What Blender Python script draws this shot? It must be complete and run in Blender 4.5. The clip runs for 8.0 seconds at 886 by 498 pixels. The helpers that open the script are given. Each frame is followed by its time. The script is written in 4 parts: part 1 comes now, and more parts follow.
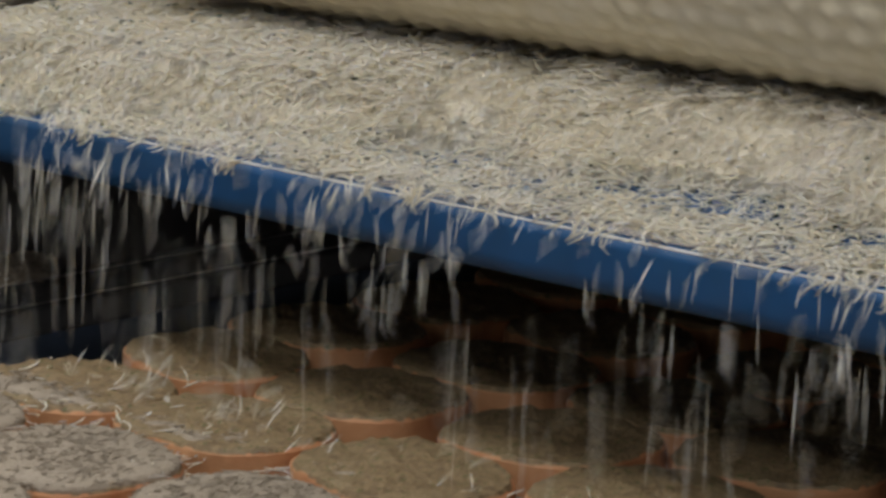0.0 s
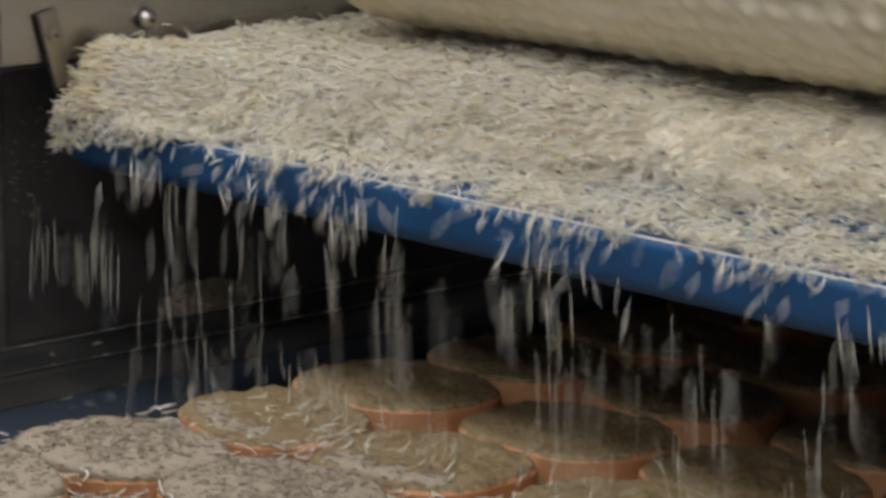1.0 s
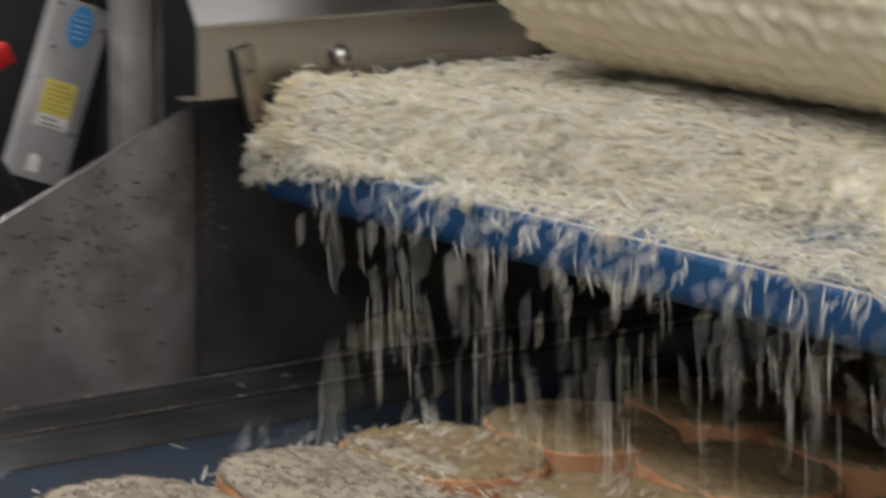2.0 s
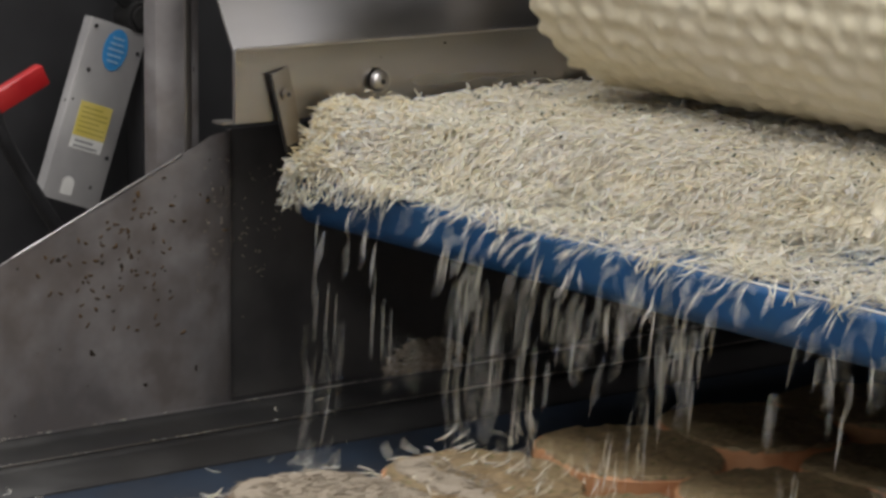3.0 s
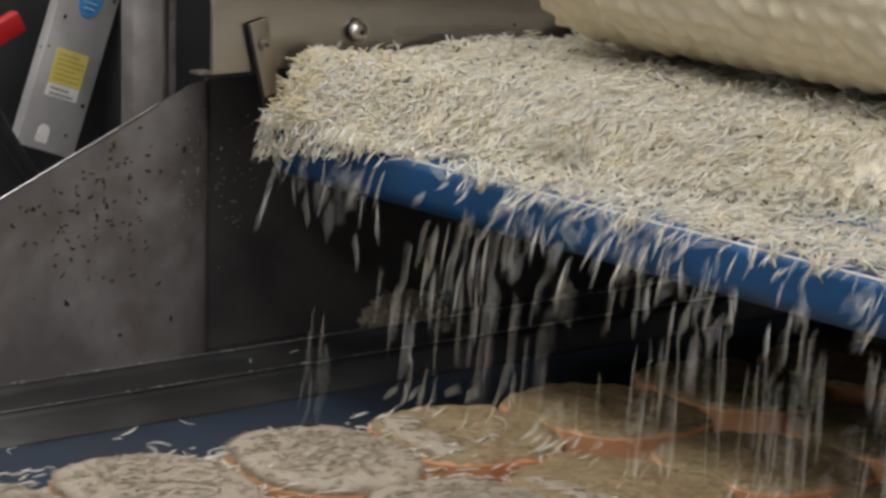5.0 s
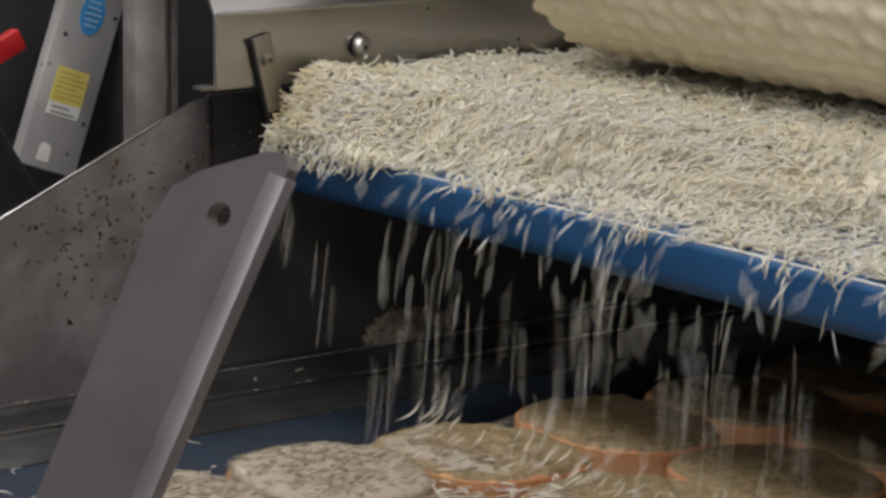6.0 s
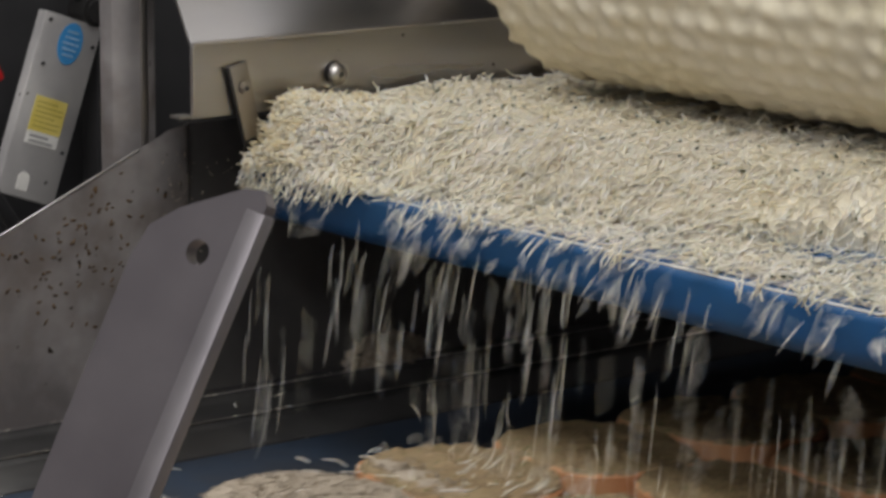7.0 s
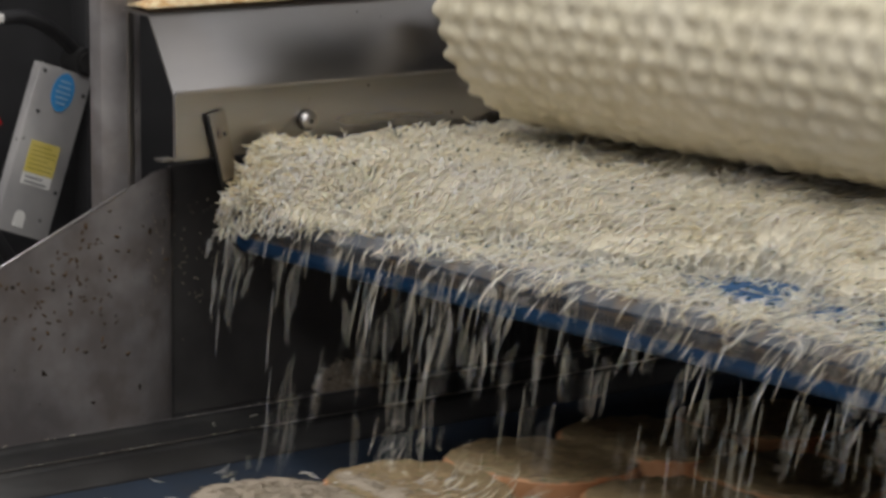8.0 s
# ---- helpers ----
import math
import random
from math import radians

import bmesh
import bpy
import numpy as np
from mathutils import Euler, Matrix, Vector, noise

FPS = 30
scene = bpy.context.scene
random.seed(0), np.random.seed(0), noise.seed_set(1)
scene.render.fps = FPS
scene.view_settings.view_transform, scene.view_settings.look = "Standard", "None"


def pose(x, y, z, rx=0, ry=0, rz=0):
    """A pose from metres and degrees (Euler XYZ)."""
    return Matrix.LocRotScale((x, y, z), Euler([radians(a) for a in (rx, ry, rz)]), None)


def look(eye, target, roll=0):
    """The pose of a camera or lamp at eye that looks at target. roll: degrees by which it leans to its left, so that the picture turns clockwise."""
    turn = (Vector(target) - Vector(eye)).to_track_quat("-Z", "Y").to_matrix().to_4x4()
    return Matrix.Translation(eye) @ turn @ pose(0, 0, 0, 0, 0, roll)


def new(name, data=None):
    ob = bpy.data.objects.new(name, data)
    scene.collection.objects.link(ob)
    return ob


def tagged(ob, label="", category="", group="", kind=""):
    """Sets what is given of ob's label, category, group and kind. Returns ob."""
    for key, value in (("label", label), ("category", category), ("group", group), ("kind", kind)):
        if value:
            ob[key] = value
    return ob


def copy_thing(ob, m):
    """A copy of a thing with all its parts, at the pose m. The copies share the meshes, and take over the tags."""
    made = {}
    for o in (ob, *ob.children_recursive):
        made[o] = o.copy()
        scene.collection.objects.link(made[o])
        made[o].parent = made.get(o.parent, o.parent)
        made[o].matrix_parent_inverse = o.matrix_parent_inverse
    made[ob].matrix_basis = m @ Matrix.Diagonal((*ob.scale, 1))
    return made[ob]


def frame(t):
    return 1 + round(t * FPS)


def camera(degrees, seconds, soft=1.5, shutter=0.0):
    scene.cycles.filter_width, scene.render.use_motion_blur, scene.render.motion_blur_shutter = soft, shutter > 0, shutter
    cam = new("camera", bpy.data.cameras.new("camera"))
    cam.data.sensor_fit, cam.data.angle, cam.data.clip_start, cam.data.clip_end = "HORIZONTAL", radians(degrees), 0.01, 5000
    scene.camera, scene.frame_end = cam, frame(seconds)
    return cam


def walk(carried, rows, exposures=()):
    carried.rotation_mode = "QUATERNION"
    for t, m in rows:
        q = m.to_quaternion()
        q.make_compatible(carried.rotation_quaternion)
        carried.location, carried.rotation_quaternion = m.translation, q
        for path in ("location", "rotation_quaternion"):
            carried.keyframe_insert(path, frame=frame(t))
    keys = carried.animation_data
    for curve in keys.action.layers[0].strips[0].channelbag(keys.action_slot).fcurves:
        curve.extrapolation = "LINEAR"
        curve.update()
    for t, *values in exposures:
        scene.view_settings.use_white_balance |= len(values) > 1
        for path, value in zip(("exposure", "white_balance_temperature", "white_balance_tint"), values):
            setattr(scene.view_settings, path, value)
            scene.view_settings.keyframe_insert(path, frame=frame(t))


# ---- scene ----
cam = camera(16.8, 8.0, soft=3.1, shutter=0.8)
PATH = [
    (0, (1.814, -1.221, 0.542), (0.429, 0.161, 0.125), 0.5),
    (0.5, (1.809, -1.207, 0.54), (0.385, 0.135, 0.125), 0.3),
    (1, (1.778, -1.213, 0.553), (0.316, 0.088, 0.139), -0.1),
    (1.5, (1.763, -1.275, 0.532), (0.293, 0.029, 0.158), 1.7),
    (2, (1.794, -1.219, 0.559), (0.245, -0.015, 0.168), 0.5),
    (2.2, (1.793, -1.204, 0.561), (0.223, -0.027, 0.172), 0.7),
    (3.5, (1.777, -1.231, 0.557), (0.226, -0.024, 0.184), 0.7),
    (4, (1.774, -1.227, 0.564), (0.226, -0.024, 0.169), 1.6),
    (4.5, (1.766, -1.214, 0.555), (0.22, -0.014, 0.143), 1.4),
    (5, (1.769, -1.218, 0.567), (0.228, -0.014, 0.151), 1.3),
    (5.2, (1.772, -1.222, 0.558), (0.232, -0.01, 0.157), 1.1),
    (6.3, (1.744, -1.216, 0.554), (0.205, -0.002, 0.157), 0.8),
    (6.5, (1.758, -1.225, 0.562), (0.222, -0.008, 0.162), 0.6),
    (7, (1.762, -1.225, 0.564), (0.229, -0.002, 0.177), 0.4),
    (7.5, (1.77, -1.235, 0.561), (0.247, 0.006, 0.187), 0.6),
    (8, (1.93, -1.333, 0.592), (0.397, -0.099, 0.235), 0.5),
]
EXPOSURES = [(0, -0.30), (0.5, -0.32), (1.2, -0.10), (2.0, 0.0), (7.0, 0.0), (7.5, -0.06), (8.0, -0.20)]
walk(cam, [(t, look(eye, target, roll)) for t, eye, target, roll in PATH], EXPOSURES)

# ---------------------------------------------------------------- light
world = bpy.data.worlds.new("world")
scene.world = world
world.use_nodes = True
world.node_tree.nodes["Background"].inputs["Color"].default_value = (0.55, 0.6, 0.7, 1)
world.node_tree.nodes["Background"].inputs["Strength"].default_value = 0.02


def ceiling_lamp(x, y, z, size_x, size_y, watts, color, turn=0):
    data = bpy.data.lights.new("ceiling_lamp", "AREA")
    data.shape, data.size, data.size_y = "RECTANGLE", size_x, size_y
    data.energy, data.color = watts, color
    ob = new("ceiling_lamp", data)
    ob.matrix_world = pose(x, y, z, 0, 0, turn)
    return ob


# First lamp is a made-up low light; the next two are unseen fill.
LAMPS = [(0.50, -0.21, 0.86, 1.3, 0.34, 6.3, (1.0, 0.985, 0.96), 0), (-1.3, -0.6, 2.4, 1.4, 0.6, 44, (1.0, 0.98, 0.99), 0),
         (2.2, -2.2, 2.0, 1.4, 0.6, 39, (1.0, 0.98, 0.99), 0), (1.3, 1.7, 2.4, 1.4, 0.6, 5, (1.0, 0.98, 0.99), 0)]
# The unseen fourth is inferred from the hopper plate's bright reflection.
for row in LAMPS:
    ceiling_lamp(*row)


# ---------------------------------------------------------------- materials
def ramp(nt, a, b, lo=0.35, hi=0.65):
    r = nt.nodes.new("ShaderNodeValToRGB")
    r.color_ramp.elements[0].position, r.color_ramp.elements[1].position = lo, hi
    r.color_ramp.elements[0].color, r.color_ramp.elements[1].color = (*a, 1), (*b, 1)
    return r


def noise_node(nt, scale, detail=4, stretch=(1, 1, 1)):
    co = nt.nodes.new("ShaderNodeTexCoord")
    mp = nt.nodes.new("ShaderNodeMapping")
    mp.inputs["Scale"].default_value = stretch
    n = nt.nodes.new("ShaderNodeTexNoise")
    n.inputs["Scale"].default_value, n.inputs["Detail"].default_value = scale, detail
    nt.links.new(co.outputs["Object"], mp.inputs["Vector"])
    nt.links.new(mp.outputs["Vector"], n.inputs["Vector"])
    return n


def material(name, a, b, scale=40, rough=0.6, metal=0.0, bump=0.2, bump_scale=None, stretch=(1, 1, 1), lo=0.35, hi=0.65,
             spots=None, spot_scale=150, spot_at=0.68, rough_var=0.12, island=0.0, sub=0.0, coat=0.0, second=None, second_scale=6):
    """Two scales of colour noise, optional dark spots, rough variation and bump."""
    m = bpy.data.materials.new(name)
    m.use_nodes = True
    nt = m.node_tree
    p = nt.nodes["Principled BSDF"]
    n = noise_node(nt, scale, 5, stretch)
    r = ramp(nt, a, b, lo, hi)
    nt.links.new(n.outputs["Fac"], r.inputs["Fac"])
    out = r.outputs["Color"]
    if second:
        n2 = noise_node(nt, second_scale, 3)
        r2 = ramp(nt, (0, 0, 0), (1, 1, 1), 0.45, 0.7)
        nt.links.new(n2.outputs["Fac"], r2.inputs["Fac"])
        mix = nt.nodes.new("ShaderNodeMix")
        mix.data_type = "RGBA"
        nt.links.new(r2.outputs["Color"], mix.inputs["Factor"])
        nt.links.new(out, mix.inputs[6])
        mix.inputs[7].default_value = (*second, 1)
        out = mix.outputs[2]
    if spots:
        n3 = noise_node(nt, spot_scale, 1)
        r3 = ramp(nt, (0, 0, 0), (1, 1, 1), spot_at, spot_at + 0.03)
        nt.links.new(n3.outputs["Fac"], r3.inputs["Fac"])
        mix = nt.nodes.new("ShaderNodeMix")
        mix.data_type = "RGBA"
        nt.links.new(r3.outputs["Color"], mix.inputs["Factor"])
        nt.links.new(out, mix.inputs[6])
        mix.inputs[7].default_value = (*spots, 1)
        out = mix.outputs[2]
    if island:
        g = nt.nodes.new("ShaderNodeNewGeometry")
        hsv = nt.nodes.new("ShaderNodeHueSaturation")
        mr = nt.nodes.new("ShaderNodeMapRange")
        mr.inputs["To Min"].default_value, mr.inputs["To Max"].default_value = 1 - island, 1 + island * 0.5
        nt.links.new(g.outputs["Random Per Island"], mr.inputs["Value"])
        nt.links.new(mr.outputs["Result"], hsv.inputs["Value"])
        nt.links.new(out, hsv.inputs["Color"])
        out = hsv.outputs["Color"]
    nt.links.new(out, p.inputs["Base Color"])
    mr = nt.nodes.new("ShaderNodeMapRange")
    mr.inputs["To Min"].default_value, mr.inputs["To Max"].default_value = max(0.03, rough - rough_var), min(1, rough + rough_var)
    nt.links.new(n.outputs["Fac"], mr.inputs["Value"])
    nt.links.new(mr.outputs["Result"], p.inputs["Roughness"])
    p.inputs["Metallic"].default_value = metal
    p.inputs["Coat Weight"].default_value = coat
    if sub:
        p.inputs["Subsurface Weight"].default_value = sub
        p.inputs["Subsurface Radius"].default_value = (0.004, 0.003, 0.002)
        p.inputs["Subsurface Scale"].default_value = 1.0
    if bump:
        nb = noise_node(nt, bump_scale or scale * 3, 4, stretch)
        bn = nt.nodes.new("ShaderNodeBump")
        bn.inputs["Strength"].default_value, bn.inputs["Distance"].default_value = bump, 0.002
        nt.links.new(nb.outputs["Fac"], bn.inputs["Height"])
        nt.links.new(bn.outputs["Normal"], p.inputs["Normal"])
    return m


CHEESE = material("cheese_shred", (0.84, 0.74, 0.53), (0.90, 0.83, 0.68), 60, 0.5, bump=0.1, island=0.10, sub=0.55, second=(0.88, 0.82, 0.73), second_scale=9)
DRIED = material("drying_shred", (0.78, 0.64, 0.38), (0.84, 0.73, 0.50), 60, 0.5, bump=0.1, island=0.14, sub=0.3)
# Cheese shred colour darkened; the dim lower light is put into it.
SHRED_LOW = material("dim_shred", (0.34, 0.285, 0.215), (0.42, 0.36, 0.285), 60, 0.5, bump=0.1, island=0.18)
LACING = material("worn_grey_plastic", (0.10, 0.115, 0.14), (0.17, 0.18, 0.20), 60, 0.5, bump=0.3, bump_scale=300, second=(0.20, 0.15, 0.10), second_scale=40)
CORE = material("cheese_mass", (0.66, 0.60, 0.46), (0.80, 0.75, 0.62), 160, 0.6, bump=0.8, bump_scale=320)
BELT = material("blue_belt", (0.006, 0.070, 0.20), (0.009, 0.090, 0.26), 25, 0.5, bump=0.05, second=(0.012, 0.075, 0.19), second_scale=14)
# Darkened copy of the belt blue; low light is in the colour.
LOWBELT = material("dim_blue_belt", (0.002, 0.010, 0.024), (0.003, 0.015, 0.036), 25, 0.72, bump=0.08, second=(0.006, 0.010, 0.018), second_scale=14)
STEEL = material("brushed_steel", (0.30, 0.28, 0.26), (0.46, 0.44, 0.41), 14, 0.42, 1.0, bump=0.06, bump_scale=240, stretch=(1, 1, 0.15), spots=(0.05, 0.04, 0.03), spot_scale=95, spot_at=0.76, second=(0.36, 0.32, 0.28))
HOPPER = material("smooth_stainless", (0.34, 0.33, 0.33), (0.50, 0.49, 0.48), 10, 0.30, 1.0, bump=0.05, bump_scale=120, stretch=(1, 0.2, 1), spots=(0.05, 0.04, 0.03), spot_scale=95, spot_at=0.76, second=(0.40, 0.37, 0.34), rough_var=0.1)
BRIGHT = material("polished_steel", (0.46, 0.44, 0.43), (0.56, 0.54, 0.53), 30, 0.34, 1.0, bump=0.02)
DULL = material("soiled_steel", (0.20, 0.185, 0.185), (0.42, 0.40, 0.40), 13, 0.46, 0.5, bump=0.08, bump_scale=200, spots=(0.04, 0.03, 0.02), spot_scale=110, spot_at=0.74, second=(0.22, 0.195, 0.185), second_scale=24)
BLADE = material("scratched_steel", (0.165, 0.150, 0.165), (0.215, 0.198, 0.212), 18, 0.5, 0.5, bump=0.03)
GROUND = material("ground_steel", (0.25, 0.235, 0.25), (0.32, 0.30, 0.315), 18, 0.45, 0.5, bump=0.03)
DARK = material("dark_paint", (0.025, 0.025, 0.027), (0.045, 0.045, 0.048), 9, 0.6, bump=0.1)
# Darker copy of the guard's steel; the shade is in the colour.
INNER = material("painted_shade_steel", (0.070, 0.067, 0.067), (0.125, 0.12, 0.116), 12, 0.5, 0.4, bump=0.08, second=(0.07, 0.066, 0.062))
# Dark steel; the dim light on the lower rails is put into it.
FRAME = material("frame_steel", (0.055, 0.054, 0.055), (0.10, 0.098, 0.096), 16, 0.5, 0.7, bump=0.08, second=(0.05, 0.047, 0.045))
WALL = material("grey_wall", (0.50, 0.49, 0.48), (0.58, 0.57, 0.55), 3, 0.8, bump=0.05)
FLOOR = material("wet_concrete", (0.16, 0.15, 0.14), (0.24, 0.23, 0.21), 5, 0.5, bump=0.1)
CRUST = material("bread_crust", (0.42, 0.17, 0.070), (0.58, 0.29, 0.135), 38, 0.65, bump=0.4, bump_scale=220, second=(0.54, 0.29, 0.14), second_scale=22)
CRUMB = material("buttered_crumb", (0.15, 0.10, 0.050), (0.31, 0.22, 0.115), 170, 0.55, bump=1.0, bump_scale=300, spots=(0.10, 0.11, 0.03), spot_scale=230, spot_at=0.655, second=(0.27, 0.20, 0.105), second_scale=34)
BRISTLE = material("cream_bristle", (0.68, 0.62, 0.46), (0.78, 0.72, 0.56), 90, 0.7, bump=0.4, bump_scale=500, second=(0.76, 0.71, 0.58), second_scale=12)
BLUE_LABEL = material("blue_print", (0.05, 0.28, 0.62), (0.06, 0.32, 0.68), 60, 0.4, bump=0)
YELLOW = material("yellow_print", (0.66, 0.54, 0.12), (0.74, 0.62, 0.18), 60, 0.5, bump=0)
WHITE = material("white_print", (0.66, 0.65, 0.62), (0.76, 0.75, 0.72), 60, 0.5, bump=0)
INK = material("grey_ink", (0.44, 0.36, 0.08), (0.5, 0.41, 0.1), 60, 0.6, bump=0)
PALE = material("pale_print", (0.30, 0.50, 0.72), (0.36, 0.56, 0.76), 60, 0.5, bump=0)
GREYINK = material("black_ink", (0.25, 0.25, 0.25), (0.3, 0.3, 0.3), 60, 0.5, bump=0)
RED = material("red_plastic", (0.36, 0.010, 0.014), (0.44, 0.02, 0.02), 30, 0.4, bump=0.02)
RUBBER = material("black_rubber", (0.012, 0.012, 0.013), (0.022, 0.022, 0.024), 40, 0.45, bump=0.1)
TAGPLATE = material("galvanised_plate", (0.42, 0.41, 0.41), (0.52, 0.51, 0.50), 24, 0.55, 0.4, bump=0.04, spots=(0.1, 0.09, 0.08), spot_scale=120, spot_at=0.74)
LIP_GLINT = material("lip_glint", (0.80, 0.80, 0.80), (0.86, 0.86, 0.85), 60, 0.15, bump=0.0, coat=1.0)
FILM = material("residue_sheen", (0.26, 0.27, 0.32), (0.44, 0.43, 0.47), 70, 0.25, bump=0.2, bump_scale=260, coat=0.4)
# Pinkish settled cheese, darkened further to hold the dim light at bread level.
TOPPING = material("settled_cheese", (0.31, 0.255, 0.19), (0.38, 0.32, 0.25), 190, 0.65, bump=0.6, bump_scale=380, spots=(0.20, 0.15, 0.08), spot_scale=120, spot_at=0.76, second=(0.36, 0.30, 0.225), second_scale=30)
CRUMBS = material("orange_crumb", (0.50, 0.28, 0.10), (0.74, 0.62, 0.40), 130, 0.7, bump=0.8, bump_scale=300)
SPECK = material("dried_speck", (0.05, 0.03, 0.015), (0.16, 0.09, 0.03), 300, 0.7, bump=0)
HERB_GAP = material("herb_gap_fleck", (0.02, 0.035, 0.008), (0.05, 0.07, 0.02), 60, 0.7, bump=0)
LIGHT = bpy.data.materials.new("lamp_diffuser")
LIGHT.use_nodes = True
LIGHT.node_tree.nodes["Principled BSDF"].inputs["Base Color"].default_value = (0.85, 0.85, 0.82, 1)


# ---------------------------------------------------------------- builders
def link(name, bm, mat, parent=None, label="", smooth=True):
    me = bpy.data.meshes.new(name)
    bmesh.ops.recalc_face_normals(bm, faces=bm.faces)
    bm.to_mesh(me)
    bm.free()
    me.materials.append(mat)
    if smooth:
        for f in me.polygons:
            f.use_smooth = True
        me.set_sharp_from_angle(angle=radians(38))
    ob = new(name, me)
    if parent:
        ob.parent = parent
    if label:
        ob["label"] = label
    return ob


def part(name, bm, mat, parent, label=""):
    return link(name, bm, mat, parent, label)


def thing(name, m, label, category, group="", kind=""):
    ob = new(name)
    ob.matrix_basis = m
    ob.empty_display_size = 0.02
    return tagged(ob, label, category, group, kind)


def box(x0, x1, y0, y1, z0, z1, bevel=0.0, bm=None):
    b = bmesh.new()
    bmesh.ops.create_cube(b, size=1)
    for v in b.verts:
        v.co = ((x0 + x1) / 2 + v.co.x * (x1 - x0), (y0 + y1) / 2 + v.co.y * (y1 - y0), (z0 + z1) / 2 + v.co.z * (z1 - z0))
    if bevel:
        bmesh.ops.bevel(b, geom=b.edges[:], offset=bevel, segments=2, affect="EDGES", profile=0.5)
    return b


def merged(*parts):
    out = bmesh.new()
    for b in parts:
        me = bpy.data.meshes.new("tmp")
        b.to_mesh(me)
        b.free()
        out.from_mesh(me)
        bpy.data.meshes.remove(me)
    return out


def cylinder(r, depth, m=Matrix(), n=24, bevel=0.0):
    b = bmesh.new()
    bmesh.ops.create_cone(b, cap_ends=True, segments=n, radius1=r, radius2=r, depth=depth)
    if bevel:
        bmesh.ops.bevel(b, geom=[e for e in b.edges if len(e.link_faces) == 2 and any(len(f.verts) > 4 for f in e.link_faces)], offset=bevel, segments=2, affect="EDGES")
    b.transform(m)
    return b


def dome(r, h, m, n=26):
    """A button head: a low dome on a short rim, its axis along local z."""
    b = bmesh.new()
    rings = []
    for k in range(6):
        a = k / 5 * math.pi / 2
        rr, z = r * math.cos(a * 0.94), 0.0012 + (h - 0.0012) * math.sin(a)
        rings.append([b.verts.new((rr * math.cos(2 * math.pi * i / n), rr * math.sin(2 * math.pi * i / n), z)) for i in range(n)])
    rings.insert(0, [b.verts.new((r * math.cos(2 * math.pi * i / n), r * math.sin(2 * math.pi * i / n), 0)) for i in range(n)])
    for p, q in zip(rings, rings[1:]):
        for i in range(n):
            b.faces.new((p[i], p[(i + 1) % n], q[(i + 1) % n], q[i]))
    b.faces.new(rings[0])
    b.faces.new(rings[-1])
    b.transform(m)
    return b


def extrude_profile(points, axis, a, b0):
    """A closed polygon swept along an axis ('x' or 'y') from a to b0; points are the two other coordinates."""
    bm = bmesh.new()
    rings = []
    for s in (a, b0):
        rings.append([bm.verts.new((s, p, q) if axis == "x" else (p, s, q)) for p, q in points])
    n = len(points)
    for i in range(n):
        bm.faces.new((rings[0][i], rings[0][(i + 1) % n], rings[1][(i + 1) % n], rings[1][i]))
    bm.faces.new(rings[0])
    bm.faces.new(rings[1])
    return bm


def sheet(points, thick, axis, a, b0):
    """A bent sheet of even thickness: an open polyline in the plane across the axis, thickened and swept."""
    pts = [Vector(p) for p in points]
    normals = []
    for i in range(len(pts)):
        d = (pts[min(i + 1, len(pts) - 1)] - pts[max(i - 1, 0)]).normalized()
        normals.append(Vector((-d.y, d.x)))
    loop = [tuple(p) for p in pts] + [tuple(p + n * thick) for p, n in reversed(list(zip(pts, normals)))]
    return extrude_profile(loop, axis, a, b0)


def arc(cx, cy, r, a0, a1, n):
    return [(cx + r * math.cos(radians(a0 + (a1 - a0) * i / n)), cy + r * math.sin(radians(a0 + (a1 - a0) * i / n))) for i in range(n + 1)]


def slab_polygon(points, thick):
    """A flat polygon in the local x-z plane with thickness along y."""
    bm = bmesh.new()
    front = [bm.verts.new((p, -thick / 2, q)) for p, q in points]
    back = [bm.verts.new((p, thick / 2, q)) for p, q in points]
    n = len(points)
    for i in range(n):
        bm.faces.new((front[i], front[(i + 1) % n], back[(i + 1) % n], back[i]))
    bm.faces.new(front)
    bm.faces.new(back)
    return bm


# ---------------------------------------------------------------- shreds
RNG = np.random.RandomState(4)


def shred(verts, faces, base, heading, tilt, length, width, bend, lift):
    """One curled cheese shred: a three-sided strip of four rings."""
    n = 4
    start = len(verts)
    d = np.array((math.cos(heading) * math.cos(tilt), math.sin(heading) * math.cos(tilt), math.sin(tilt)))
    side = np.array((-math.sin(heading), math.cos(heading), 0.0))
    up = np.cross(d, side)
    for i in range(n):
        s = i / (n - 1) - 0.5
        c = np.array(base) + d * s * length + side * bend * (s * s - 0.08) * 4 * length + np.array((0, 0, 1.0)) * lift * (0.25 - s * s) * length
        w = width * (0.62 if i in (0, n - 1) else 1.0)
        for k in range(3):
            a = 2.1 * k + 0.5
            verts.append(tuple(c + (side * math.cos(a) + up * math.sin(a)) * w * 0.5))
    for i in range(n - 1):
        for k in range(3):
            p, q = start + 3 * i + k, start + 3 * i + (k + 1) % 3
            faces.append((p, q, q + 3, p + 3))
    faces.append((start + 2, start + 1, start))
    e = start + 3 * (n - 1)
    faces.append((e, e + 1, e + 2))


def shred_mesh(name, verts, faces, mat=None):
    me = bpy.data.meshes.new(name)
    me.from_pydata(verts, [], faces)
    me.materials.append(mat or CHEESE)
    for f in me.polygons:
        f.use_smooth = True
    me.update()
    return me


